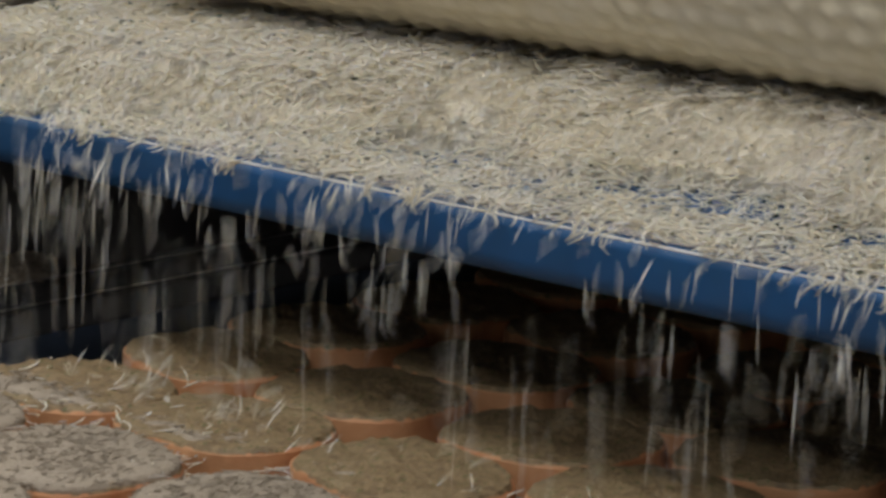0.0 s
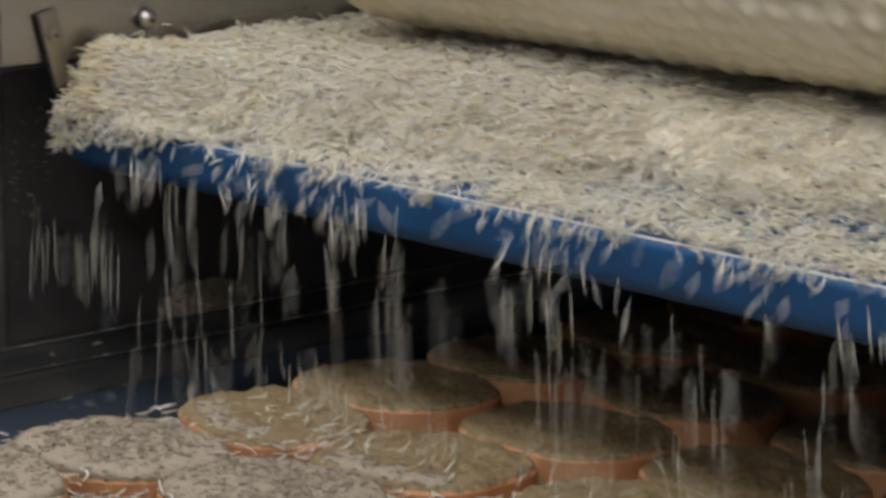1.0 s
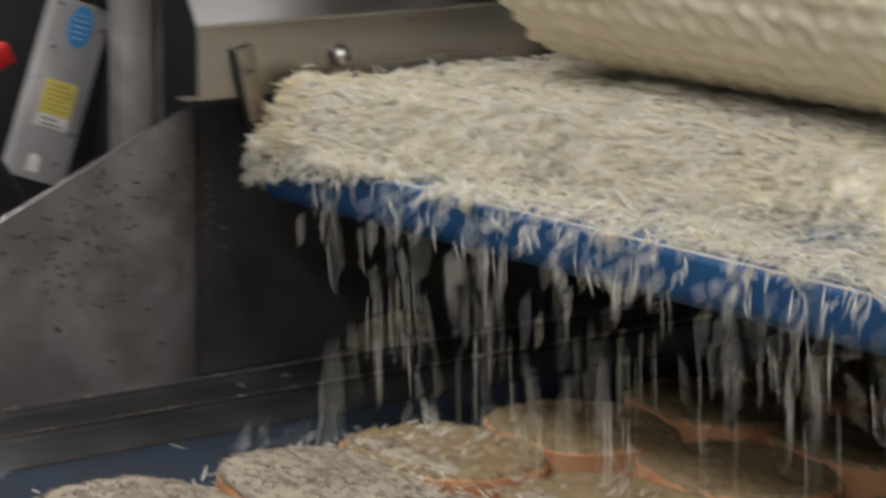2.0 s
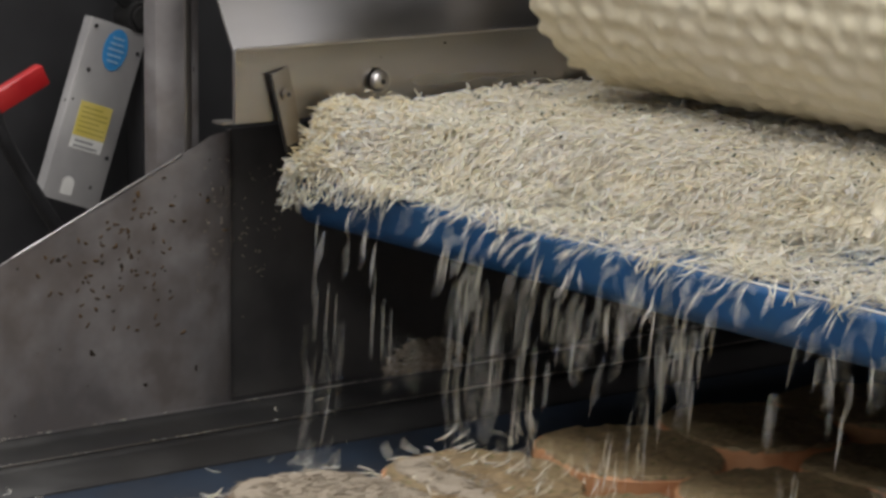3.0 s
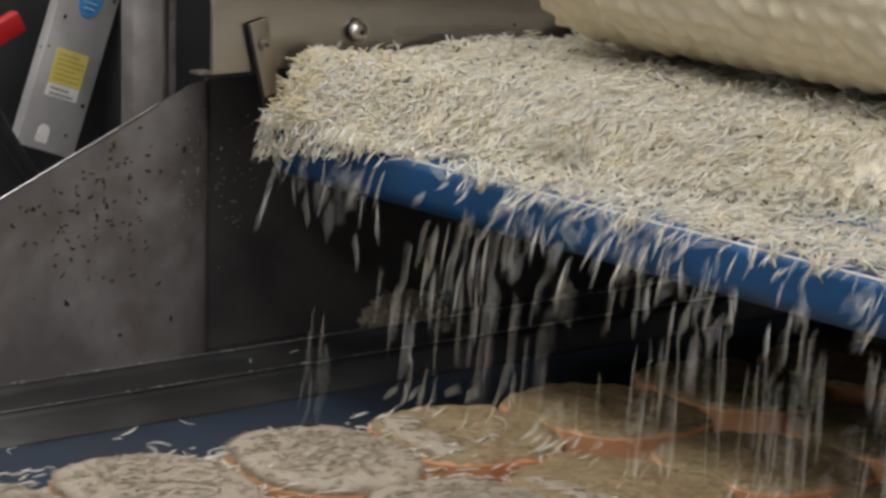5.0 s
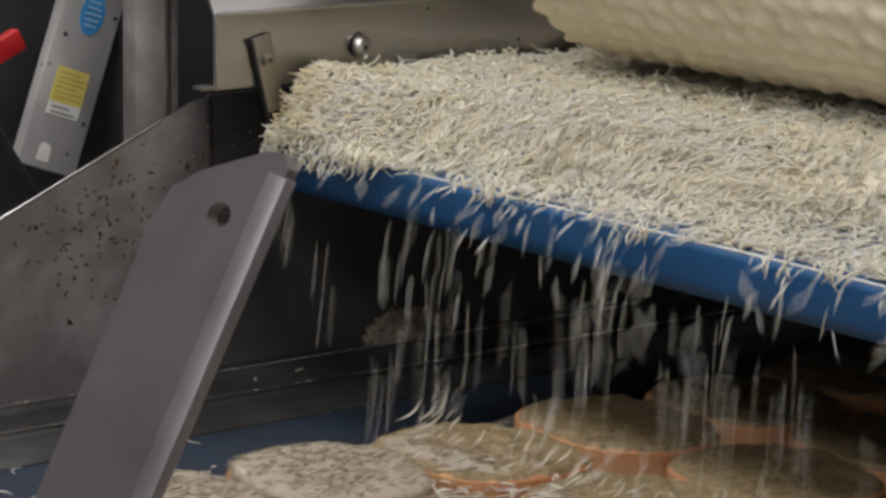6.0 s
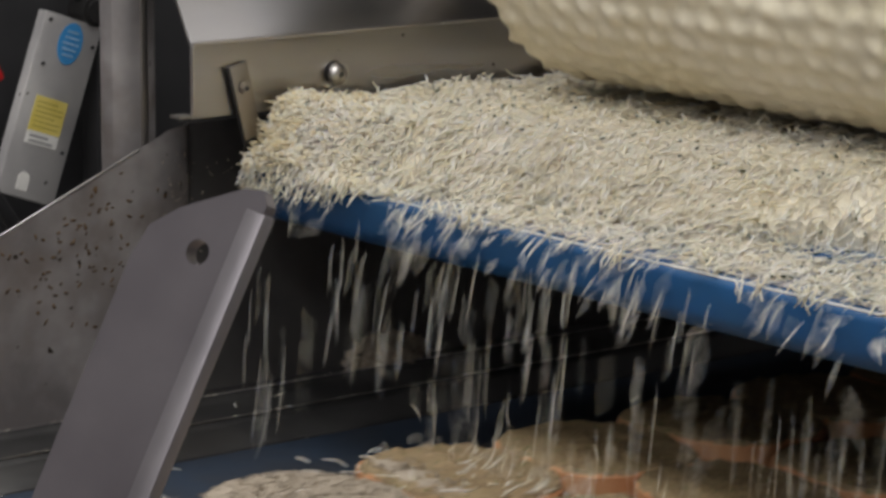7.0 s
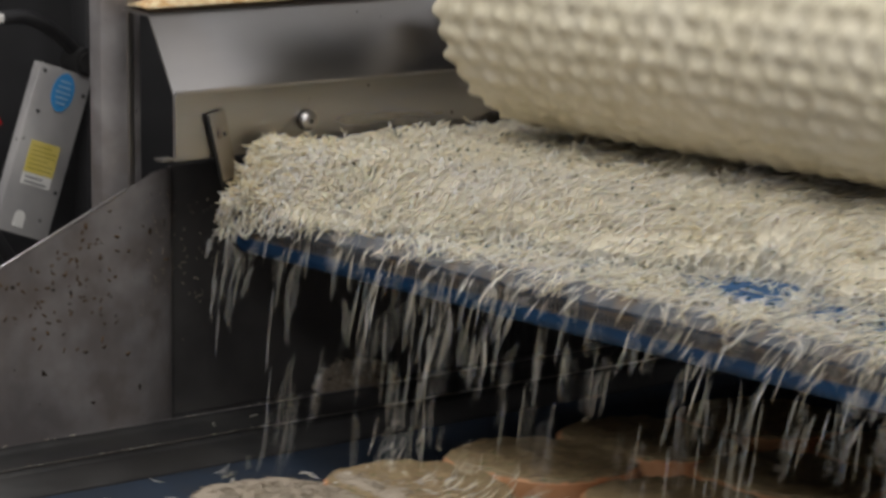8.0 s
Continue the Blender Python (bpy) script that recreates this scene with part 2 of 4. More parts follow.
# ---------------------------------------------------------------- room
def room():
    for name, b, mat in (
        ("floor", box(-3, 3.5, -3.5, 3, -1.0, -0.9), FLOOR),
        ("ceiling", box(-3, 3.5, -3.5, 3, 2.6, 2.7), WALL),
        ("wall_north", box(-3, 3.5, 3.0, 3.1, -0.9, 2.6), WALL),
        ("wall_south", box(-3, 3.5, -3.6, -3.5, -0.9, 2.6), WALL),
        ("wall_west", box(-3.1, -3, -3.5, 3, -0.9, 2.6), WALL),
        ("wall_east", box(3.5, 3.6, -3.5, 3, -0.9, 2.6), WALL),
    ):
        tagged(link(name, b, mat), "plain grey factory " + name.split("_")[0], name.split("_")[0], kind="structure")
    # Housings and hangers for the added lamps, all out of view.
    for x, y, z, sx, sy, w, c, turn in LAMPS:
        lamp = thing("ceiling_light", pose(x, y, z + 0.012, 0, 0, turn), "unseen white light on hangers, added to light the machine", "light", "ceiling lights")
        part("housing", box(-sx / 2 - 0.03, sx / 2 + 0.03, -sy / 2 - 0.03, sy / 2 + 0.03, 0.01, 0.10, 0.004), WHITE, lamp)
        for side in (-1, 1):
            part("hanger", box(side * sx * 0.4 - 0.006, side * sx * 0.4 + 0.006, -0.006, 0.006, 0.10, 2.588 - z), FRAME, lamp)
        part("diffuser", box(-sx / 2, sx / 2, -sy / 2, sy / 2, 0.002, 0.01), LIGHT, lamp)


# ---------------------------------------------------------------- upper conveyor
NOSE_Z = 0.200
BED_X0, BED_X1 = 0.012, 0.98


def upper_conveyor():
    t = thing("cheese_conveyor", pose(0, 0, 0), "blue belt conveyor with a narrow nose, carrying shredded cheese", "conveyor")
    top = NOSE_Z
    outer = [(0.95, top)] + [(0.012, top)] + arc(0.012, top - 0.008, 0.008, 100, 170, 6) + [(0.0062, top - 0.024)] + arc(0.020, top - 0.024, 0.0138, 185, 262, 7) + [(0.06, top - 0.0385), (0.95, top - 0.0385)]
    part("belt", extrude_profile(outer, "x", 0.004, 1.25), BELT, t, "glossy blue food-grade belt")
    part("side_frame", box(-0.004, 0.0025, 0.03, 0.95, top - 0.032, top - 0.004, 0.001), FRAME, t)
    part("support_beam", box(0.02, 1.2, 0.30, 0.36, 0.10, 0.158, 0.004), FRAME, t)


LACE_STEP = 0.0118
LACE_SPEED = 0.056


def belt_lacing():
    """Hinged leaves of the belt's joint, which come over the nose near the end."""
    conveyor = [o for o in scene.objects if o.name == "cheese_conveyor"][0]
    leaves = []
    for k in range(3):
        bm = box(0.014, 1.24, -0.0056, 0.0056, 0.0, 0.0007)
        slots = [box(x, x + 0.0016, -0.0040, 0.0026, 0.0007, 0.0012) for x in np.arange(0.018, 1.236, 0.0042)]
        leaf = part("lacing_leaf", bm, LACING, conveyor, "grey plastic leaf of the belt joint")
        if k == 0:
            part("lacing_teeth", merged(*slots), FRAME, leaf, "fine dark teeth")
        leaves.append(leaf)
    return leaves


def lace_pose(s):
    """The belt's outer face at the run s past the lip (negative: still on the flat top)."""
    top = NOSE_Z
    r = 0.0088
    if s < 0:
        return pose(0, 0.012 - s, top + 0.0002, 0, 0, 0)
    a = s / r
    if a < 1.45:
        return pose(0, 0.012 - r * math.sin(a) * 1.02, top - 0.008 + r * math.cos(a) - 0.0004, math.degrees(a), 0, 0)
    d = s - 1.45 * r
    return pose(0, 0.0029 + 0.1 * d, top - 0.0074 - d, 95, 0, 0)


def lace_rows(k):
    lead = 7.62 + k * LACE_STEP / LACE_SPEED
    marks = [-0.012, -0.004, 0.002, 0.0055, 0.009, 0.0128, 0.018, 0.027, 0.034]
    rows = [(0.0, lace_pose(-lead * LACE_SPEED))]
    for s in marks:
        q = lead + s / LACE_SPEED
        if 0.1 < q <= 8.2:
            rows.append((q, lace_pose(s)))
    return rows


def hopper_plate():
    t = thing("hopper_side_plate", pose(0, 0, 0), "bent stainless side plate above the cheese belt, spattered with crumbs", "plate")
    prof = [(-0.004, 0.2405), (-0.001, 0.2400), (0.0, 0.243), (0.0, 0.292), (-0.002, 0.2945), (-0.034, 0.350), (-0.037, 0.3525), (-0.075, 0.3545)]
    part("plate", sheet(prof, 0.002, "y", -0.048, 0.9), HOPPER, t, "brushed stainless plate with a bend")
    # Polished strips added to carry the highlights of bend and left edge.
    part("bend_edge", tube([(0.0012, -0.0475, 0.2938), (0.0012, 0.1, 0.2938), (0.0012, 0.35, 0.2938)], 0.0014, 8), BRIGHT, t, "bright strip put in as the bend's highlight")
    part("cut_edge", box(-0.0008, 0.0024, -0.0492, -0.0478, 0.243, 0.293, 0.0004), BRIGHT, t, "bright strip put in along the cut edge")
    part("lip", box(-0.014, -0.0015, -0.058, -0.046, 0.2405, 0.2425), STEEL, t)
    for y, z, r in ((0.077, 0.263, 0.0079),):
        bolt = part("bolt", dome(r * 0.98, 0.0055, pose(0.0039, y, z, 0, 90, 0)), BRIGHT, t, "round-headed stainless bolt")
        part("washer", cylinder(r * 1.14, 0.0016, pose(0.0031, y + 0.002, z, 0, 90, 0), 28), BRIGHT, bolt)
        part("socket", cylinder(r * 0.30, 0.0012, pose(0.0092, y, z, 0, 90, 0), 6), FRAME, bolt)
    br = thing("belt_scraper_bracket", pose(0.0025, -0.019, 0.275, 14, 0, 0), "small bent steel bracket screwed to the side plate", "bracket")
    part("flat", box(0, 0.0012, 0.0, 0.016, -0.056, 0.0, 0.0005), STEEL, br)
    part("flange", box(0, 0.0030, -0.0018, 0.0, -0.060, 0.0, 0.0005), FRAME, br)
    screw = part("screw", cylinder(0.0046, 0.003, pose(0.0036, 0.0085, -0.018, 0, 90, 0), 20, 0.001), STEEL, br)
    part("socket", cylinder(0.0018, 0.001, pose(0.0053, 0.0085, -0.018, 0, 90, 0), 6), DARK, screw)


BARE = [(0.70, 0.105, 0.085, 0.052), (0.495, 0.090, 0.044, 0.040), (0.592, 0.062, 0.030, 0.030), (0.272, 0.055, 0.018, 0.020), (0.85, 0.09, 0.05, 0.03)]


def clamp01(u):
    return min(max(u, 0.0), 1.0)


def bare(x, y):
    """How far the blue belt lies open here: some patches of the thin front layer."""
    best = 0.0
    for bx, by, rx, ry in BARE:
        d = math.hypot((x - bx) / rx, (y - by) / ry) + 0.55 * noise.noise((x * 55, y * 55, 4))
        best = max(best, clamp01(2.6 - 2.6 * d))
    return best


def bed_height(x, y):
    """Top of the shredded bed above the world's zero: thin along the lip, rising to the roller."""
    lean = clamp01((x - 0.05) / 0.42)
    y0, y1 = -0.012 + 0.062 * lean, 0.024 + 0.160 * lean
    s = clamp01((y - y0) / (y1 - y0))
    s = s * s * (3 - 2 * s)
    edge = clamp01(x / 0.07)
    thin = 0.004 + 0.002 * lean * clamp01((y - 0.005) / 0.03)
    h = thin + (0.050 - thin + 0.006 * clamp01((y - 0.1) / 0.2)) * s
    h *= 0.96 + 0.04 * edge
    dip = max(clamp01(1.9 - 1.2 * math.hypot((x - bx) / rx, (y - by) / ry)) for bx, by, rx, ry in BARE)
    h += (0.003 - h) * 0.9 * dip
    return NOSE_Z + h + 0.007 * s * noise.noise((x * 14, y * 14, 3)) + (0.001 + 0.004 * s) * noise.noise((x * 45, y * 45, 1))


def bed_slope(x, y):
    return (bed_height(x, y + 0.008) - bed_height(x, y - 0.008)) / 0.016


def cheese_bed():
    t = thing("cheese_bed", pose(0, 0, 0), "thick bed of shredded pale cheese on the blue belt", "cheese", kind="stuff")
    bm = bmesh.new()
    nx, ny = 190, 150
    grid = []
    for j in range(ny + 1):
        y = 0.004 + 0.70 * j / ny
        row = []
        for i in range(nx + 1):
            x = BED_X0 + 0.004 + (BED_X1 - BED_X0) * i / nx
            z = bed_height(x, y) - 0.0085 + 0.0035 * clamp01((y - 0.12) / 0.08)
            row.append(bm.verts.new((x, y, max(z, NOSE_Z + 0.0005))))
        grid.append(row)
    for j in range(ny):
        for i in range(nx):
            quad = (grid[j][i], grid[j][i + 1], grid[j + 1][i + 1], grid[j + 1][i])
            if min(v.co.z for v in quad) > NOSE_Z + 0.0025 + 0.006 * clamp01((quad[0].co.x - 0.10) / 0.2) and bare(quad[0].co.x, quad[0].co.y) < 0.25:
                bm.faces.new(quad)
    bmesh.ops.delete(bm, geom=[v for v in bm.verts if not v.link_faces], context="VERTS")
    rim = [e for e in bm.edges if len(e.link_faces) == 1]
    low = bmesh.ops.extrude_edge_only(bm, edges=rim)
    for v in low["geom"]:
        if isinstance(v, bmesh.types.BMVert):
            v.co.z = NOSE_Z + 0.0003
    core = part("packed_cheese", bm, CORE, t, "dense matted cheese under the loose shreds")
    core["kind"] = "stuff"
    verts, faces = [], []
    for k in range(33000):
        x = RNG.uniform(BED_X0, BED_X1)
        y = -0.002 + 0.36 * RNG.uniform() ** 1.25
        lean = clamp01((x - 0.12) / 0.35)
        if y < (0.015 + 0.014 * noise.noise((x * 12, 0, 6))) * clamp01((x - 0.11) / 0.10) and RNG.uniform() < 0.95:
            continue
        if RNG.uniform() < 0.93 * bare(x, y) or (y < 0.13 * lean and RNG.uniform() < 0.46 + 1.2 * max(0, noise.noise((x * 24, y * 24, 8)))):
            continue
        top = bed_height(x, y)
        z = top - RNG.uniform(0.0, 0.0075) if top - NOSE_Z > 0.014 else RNG.uniform(NOSE_Z + 0.0012, top)
        heading = RNG.normal(1.57, 0.75)
        far = clamp01((y - 0.04 - 0.07 * lean) / 0.07)
        tilt = math.atan(bed_slope(x, y) * math.sin(heading)) + RNG.normal(0, 0.36 - 0.24 * far)
        shred(verts, faces, (x, y, max(z, NOSE_Z + 0.0014)), heading, tilt, RNG.uniform(0.008 - 0.002 * far, 0.022 - 0.010 * far), RNG.uniform(0.0012 - 0.0003 * far, 0.0020 - 0.0006 * far), RNG.normal(0, 0.30), RNG.normal(0.10, 0.30 - 0.20 * far))
    dry_verts, dry_faces = [], []
    for k in range(3000):
        x, u = BED_X0 - 0.006 + 0.13 * RNG.uniform() ** 1.4, RNG.uniform()
        y = -0.008 + min(x, 0.1) * 0.12 + 0.085 * u
        z = bed_height(x, y) - RNG.uniform(-0.0005, 0.006) if x > 0.012 else RNG.uniform(NOSE_Z, bed_height(x, y))
        vs, fs = (dry_verts, dry_faces) if RNG.uniform() < 0.75 * clamp01(1.2 - x / 0.085) else (verts, faces)
        shred(vs, fs, (x, y, z), RNG.normal(-1.2, 0.8), RNG.normal(0.1, 0.35), RNG.uniform(0.008, 0.019), RNG.uniform(0.0012, 0.0020), RNG.normal(0, 0.28), RNG.normal(0.08, 0.25))
    # stray ends that stand off the surface
    for k in range(420):
        x, y = BED_X0 + (0.35 if k % 3 else 0.9) * RNG.uniform(), RNG.uniform(-0.004, 0.30)
        if bare(x, y) > 0.2:
            continue
        shred(verts, faces, (x, y, bed_height(x, y) + 0.002), RNG.uniform(0, 6.28), RNG.uniform(0.2, 1.0), RNG.uniform(0.007, 0.014), RNG.uniform(0.0011, 0.0017), RNG.normal(0, 0.35), RNG.normal(0, 0.2))
    ob = new("drying_shreds", shred_mesh("drying_shreds", dry_verts, dry_faces, DRIED))
    ob.parent = t
    tagged(ob, "yellower drying shreds at the bed's corner", kind="stuff")
    ob = new("settled_shreds", shred_mesh("settled_shreds", verts, faces))
    ob.parent = t
    ob["kind"] = "stuff"
    # hanging fringe over the nose
    verts, faces = [], []
    for k in range(1300):
        x = BED_X0 - 0.008 + (BED_X1 - BED_X0) * RNG.uniform() ** 1.7
        clump = noise.noise((x * 22, 0.3, 0.7))
        if RNG.uniform() > 0.07 + 0.8 * clump + 0.9 * max(0, 1 - x / 0.16):
            continue
        drop = RNG.uniform(-0.004, 0.005 + 0.018 * max(0, 1 - x / 0.12))
        shred(verts, faces, (x, -0.0035 - RNG.uniform(0, 0.005), NOSE_Z + 0.003 - drop), -1.57 + RNG.normal(0, 0.8), -RNG.uniform(0.4, 1.45), RNG.uniform(0.008, 0.020), RNG.uniform(0.0012, 0.0019), RNG.normal(0, 0.28), RNG.normal(0, 0.25))
    ob = new("hanging_shreds", shred_mesh("hanging_shreds", verts, faces))
    ob.parent = t
    ob["kind"] = "stuff"
    # near-white beads that paint the bright highlight along the lip
    for a in np.arange(0.16, 1.2, 0.035):
        if noise.noise((a * 9, 2, 2)) < -0.28:
            continue
        bm = bmesh.new()
        rings = []
        for k in range(8):
            x = a + 0.0352 * k / 7
            w = 0.0009 + 0.0006 * noise.noise((x * 50, 1, 1))
            rings.append([bm.verts.new((x, 0.0078 + w * 1.3 * math.cos(b), NOSE_Z - 0.0009 + w * math.sin(b))) for b in (0.2, 1.3, 2.4, 3.5, 4.6, 5.6)])
        for p, q in zip(rings, rings[1:]):
            for k in range(6):
                bm.faces.new((p[k], p[(k + 1) % 6], q[(k + 1) % 6], q[k]))
        part("fat_bead", bm, LIP_GLINT, t, "glossy pale bead put in as the lip's highlight")
    # thin pale film on the lip: fat residue, with belt sheen in its colour
    bm = bmesh.new()
    prev = None
    for k in range(241):
        x = 0.2 + 0.78 * k / 240
        w = max(0.0004, 0.014 + 0.026 * noise.noise((x * 13, 0, 4)) + 0.008 * noise.noise((x * 60, 0, 4))) * min(1, (x - 0.19) / 0.1)
        pair = (bm.verts.new((x, 0.0115, NOSE_Z + 0.0011)), bm.verts.new((x, 0.0115 + w, NOSE_Z + 0.0011)))
        if prev:
            bm.faces.new((prev[0], pair[0], pair[1], prev[1]))
        prev = pair
    part("fat_film", bm, FILM, t, "pale strip of residue and painted belt sheen")
    # dark flecks in the bed: herbs, and shaded gaps painted as dark bits
    verts, faces = [], []
    for k in range(400):
        x, y = RNG.uniform(BED_X0 + 0.02, BED_X1), 0.012 + 0.18 * RNG.uniform() ** 1.4
        shred(verts, faces, (x, y, bed_height(x, y) + 0.0005), RNG.uniform(0, 6.28), RNG.normal(0, 0.4), RNG.uniform(0.0018, 0.0042), RNG.uniform(0.0012, 0.0021), 0, 0)
    ob = new("herb_flecks", shred_mesh("herb_flecks", verts, faces, HERB_GAP))
    ob.parent = t
    ob["kind"] = "stuff"


# ---------------------------------------------------------------- brush roller
ROLL = (0.114, 1.1, 0.245, 0.384, 0.128)


def brush_roller():
    x0, x1, yc, zc, r = ROLL
    t = thing("brush_roller", pose(0, yc, zc), "large cream studded metering roller turning above the cheese", "roller")
    bm = bmesh.new()
    rows, cols = 320, 316
    grid = []
    for j in range(cols + 1):
        x = x0 + (x1 - x0) * (j / cols)
        ring = []
        for i in range(rows):
            a = 2 * math.pi * i / rows
            u = a * 40 / (2 * math.pi)
            w = (x - x0) / 0.025 + 0.5 * (int(u) % 2)
            bump = (0.5 - 0.5 * math.cos(2 * math.pi * u)) * (0.5 - 0.5 * math.cos(2 * math.pi * w))
            rr = r - 0.0030 + 0.0030 * bump + 0.0016 * noise.noise((x * 60, a * 9, 0))
            xx = x
            if j < 3:
                xx -= (0.009 - 0.002 * j) * (0.5 - 0.5 * math.cos(2 * math.pi * u)) * (0.75 + 0.5 * noise.noise((a * 7, 3, 1)))
            ring.append(bm.verts.new((xx, rr * math.cos(a), rr * math.sin(a))))
        grid.append(ring)
    for j in range(cols):
        for i in range(rows):
            bm.faces.new((grid[j][i], grid[j][(i + 1) % rows], grid[j + 1][(i + 1) % rows], grid[j + 1][i]))
    bm.faces.new(grid[0])
    bm.faces.new(grid[-1])
    part("brush", bm, BRISTLE, t, "cream bristle studs in close rows")
    part("shaft", cylinder(0.018, 1.2, pose(0.60, 0, 0, 0, 90, 0)), STEEL, t)
    return t


def roller_bearing():
    x0, x1, yc, zc, r = ROLL
    # Added out of view behind the roller to darken the plate's reflection.
    t = thing("roller_bearing", pose(0.082, yc, zc), "unseen dark block added for its reflection in the hopper plate", "bearing")
    part("block", box(-0.014, 0.014, -0.046, 0.14, -0.03, 0.19, 0.004), FRAME, t)
    part("arm", box(-0.080, -0.014, 0.09, 0.13, 0.05, 0.09, 0.002), FRAME, t)
    for y, z in ((-0.03, 0.16), (0.12, 0.16), (-0.03, -0.012), (0.12, -0.012)):
        part("bolt", dome(0.006, 0.004, pose(-0.0138, y, z, 0, -90, 0)), STEEL, t)


# ---------------------------------------------------------------- lower conveyor
def lower_conveyor():
    t = thing("bread_conveyor", pose(0, 0, 0), "wide blue belt conveyor carrying bread slices past steel side rails", "conveyor")
    part("belt", box(0.028, 1.3, -1.2, 1.4, -0.012, 0.0, 0.002), LOWBELT, t, "blue belt, its dim light put into a dark tone")
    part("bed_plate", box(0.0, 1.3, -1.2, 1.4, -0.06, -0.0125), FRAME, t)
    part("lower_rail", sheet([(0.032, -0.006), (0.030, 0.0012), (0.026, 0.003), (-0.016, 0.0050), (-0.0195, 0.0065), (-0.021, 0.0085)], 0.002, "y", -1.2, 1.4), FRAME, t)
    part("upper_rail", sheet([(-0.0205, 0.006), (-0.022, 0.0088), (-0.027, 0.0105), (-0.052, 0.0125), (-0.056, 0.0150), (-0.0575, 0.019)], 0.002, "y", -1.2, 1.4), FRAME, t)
    # Brighter strips for worn rail edges, their highlight put into the tone.
    part("worn_edge", tube([(-0.0208, -1.19, 0.0102), (-0.0208, 0, 0.0102), (-0.0208, 1.38, 0.0102)], 0.0007, 6), STEEL, t, "worn rail edge with its highlight as a bright strip")
    part("worn_edge", tube([(-0.0572, -1.19, 0.0188), (-0.0572, 0, 0.0188), (-0.0572, 1.38, 0.0188)], 0.0006, 6), DULL, t)
    for x in (0.03, 1.25):
        for y in (-1.1, 1.3):
            part("leg", box(x - 0.02, x + 0.02, y - 0.02, y + 0.02, -0.9, -0.06, 0.003), FRAME, t)
    residue = thing("spilled_cheese", pose(0, 0, 0), "dried shreds and crumbs along the rail edges", "cheese", kind="stuff")
    verts, faces = [], []
    for k in range(260):
        y = RNG.uniform(-0.45, 0.35)
        edge = RNG.uniform() < 0.6
        p = (-0.0212 + RNG.normal(0, 0.0008), y, 0.0108) if edge else (-0.056 + RNG.normal(0, 0.0012), y, 0.0195)
        if noise.noise((y * 18, 5.0 if edge else 9.0, 0)) < -0.05:
            continue
        shred(verts, faces, p, 1.57 + RNG.normal(0, 0.3), RNG.normal(0, 0.06), RNG.uniform(0.002, 0.006), RNG.uniform(0.0003, 0.0007), RNG.normal(0, 0.1), 0)
    for k in range(14):
        p = (RNG.uniform(-0.05, 0.2), RNG.uniform(-0.4, 0.3))
        z = 0.0135 if p[0] < -0.024 else (0.0065 if p[0] < 0.028 else 0.001)
        shred(verts, faces, (*p, z), RNG.uniform(0, 6.28), RNG.normal(0.1, 0.2), RNG.uniform(0.005, 0.014), RNG.uniform(0.0007, 0.0012), RNG.normal(0, 0.3), RNG.normal(0.1, 0.2))
    ob = new("rail_shreds", shred_mesh("rail_shreds", verts, faces))
    ob.parent = residue
    ob["kind"] = "stuff"
    heap = thing("cheese_heap", pose(-0.069, 0.180, 0.016), "small heap of shredded cheese on the rail", "cheese", kind="stuff")
    bm = bmesh.new()
    bmesh.ops.create_icosphere(bm, subdivisions=4, radius=1)
    for v in bm.verts:
        k = 0.86 + 0.42 * noise.noise(v.co * 1.9 + Vector((3, 1, 0))) + 0.16 * noise.noise(v.co * 6)
        v.co = Vector((v.co.x * 0.0105, v.co.y * 0.034, max(v.co.z, -0.02) * 0.017)) * k
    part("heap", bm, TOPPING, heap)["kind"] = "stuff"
    verts, faces = [], []
    for k in range(620):
        a, e = RNG.uniform(0, 6.28), RNG.uniform(0, 1.4)
        p = (0.0125 * math.cos(e) * math.cos(a), 0.041 * math.cos(e) * math.sin(a), 0.002 + 0.021 * math.sin(e) * RNG.uniform(0.75, 1.15))
        shred(verts, faces, p, RNG.uniform(0, 6.28), RNG.normal(0, 0.3), RNG.uniform(0.004, 0.011), RNG.uniform(0.001, 0.0017), RNG.normal(0, 0.3), 0.1)
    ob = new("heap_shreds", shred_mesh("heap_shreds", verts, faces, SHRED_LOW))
    ob.parent = heap
    ob["kind"] = "stuff"


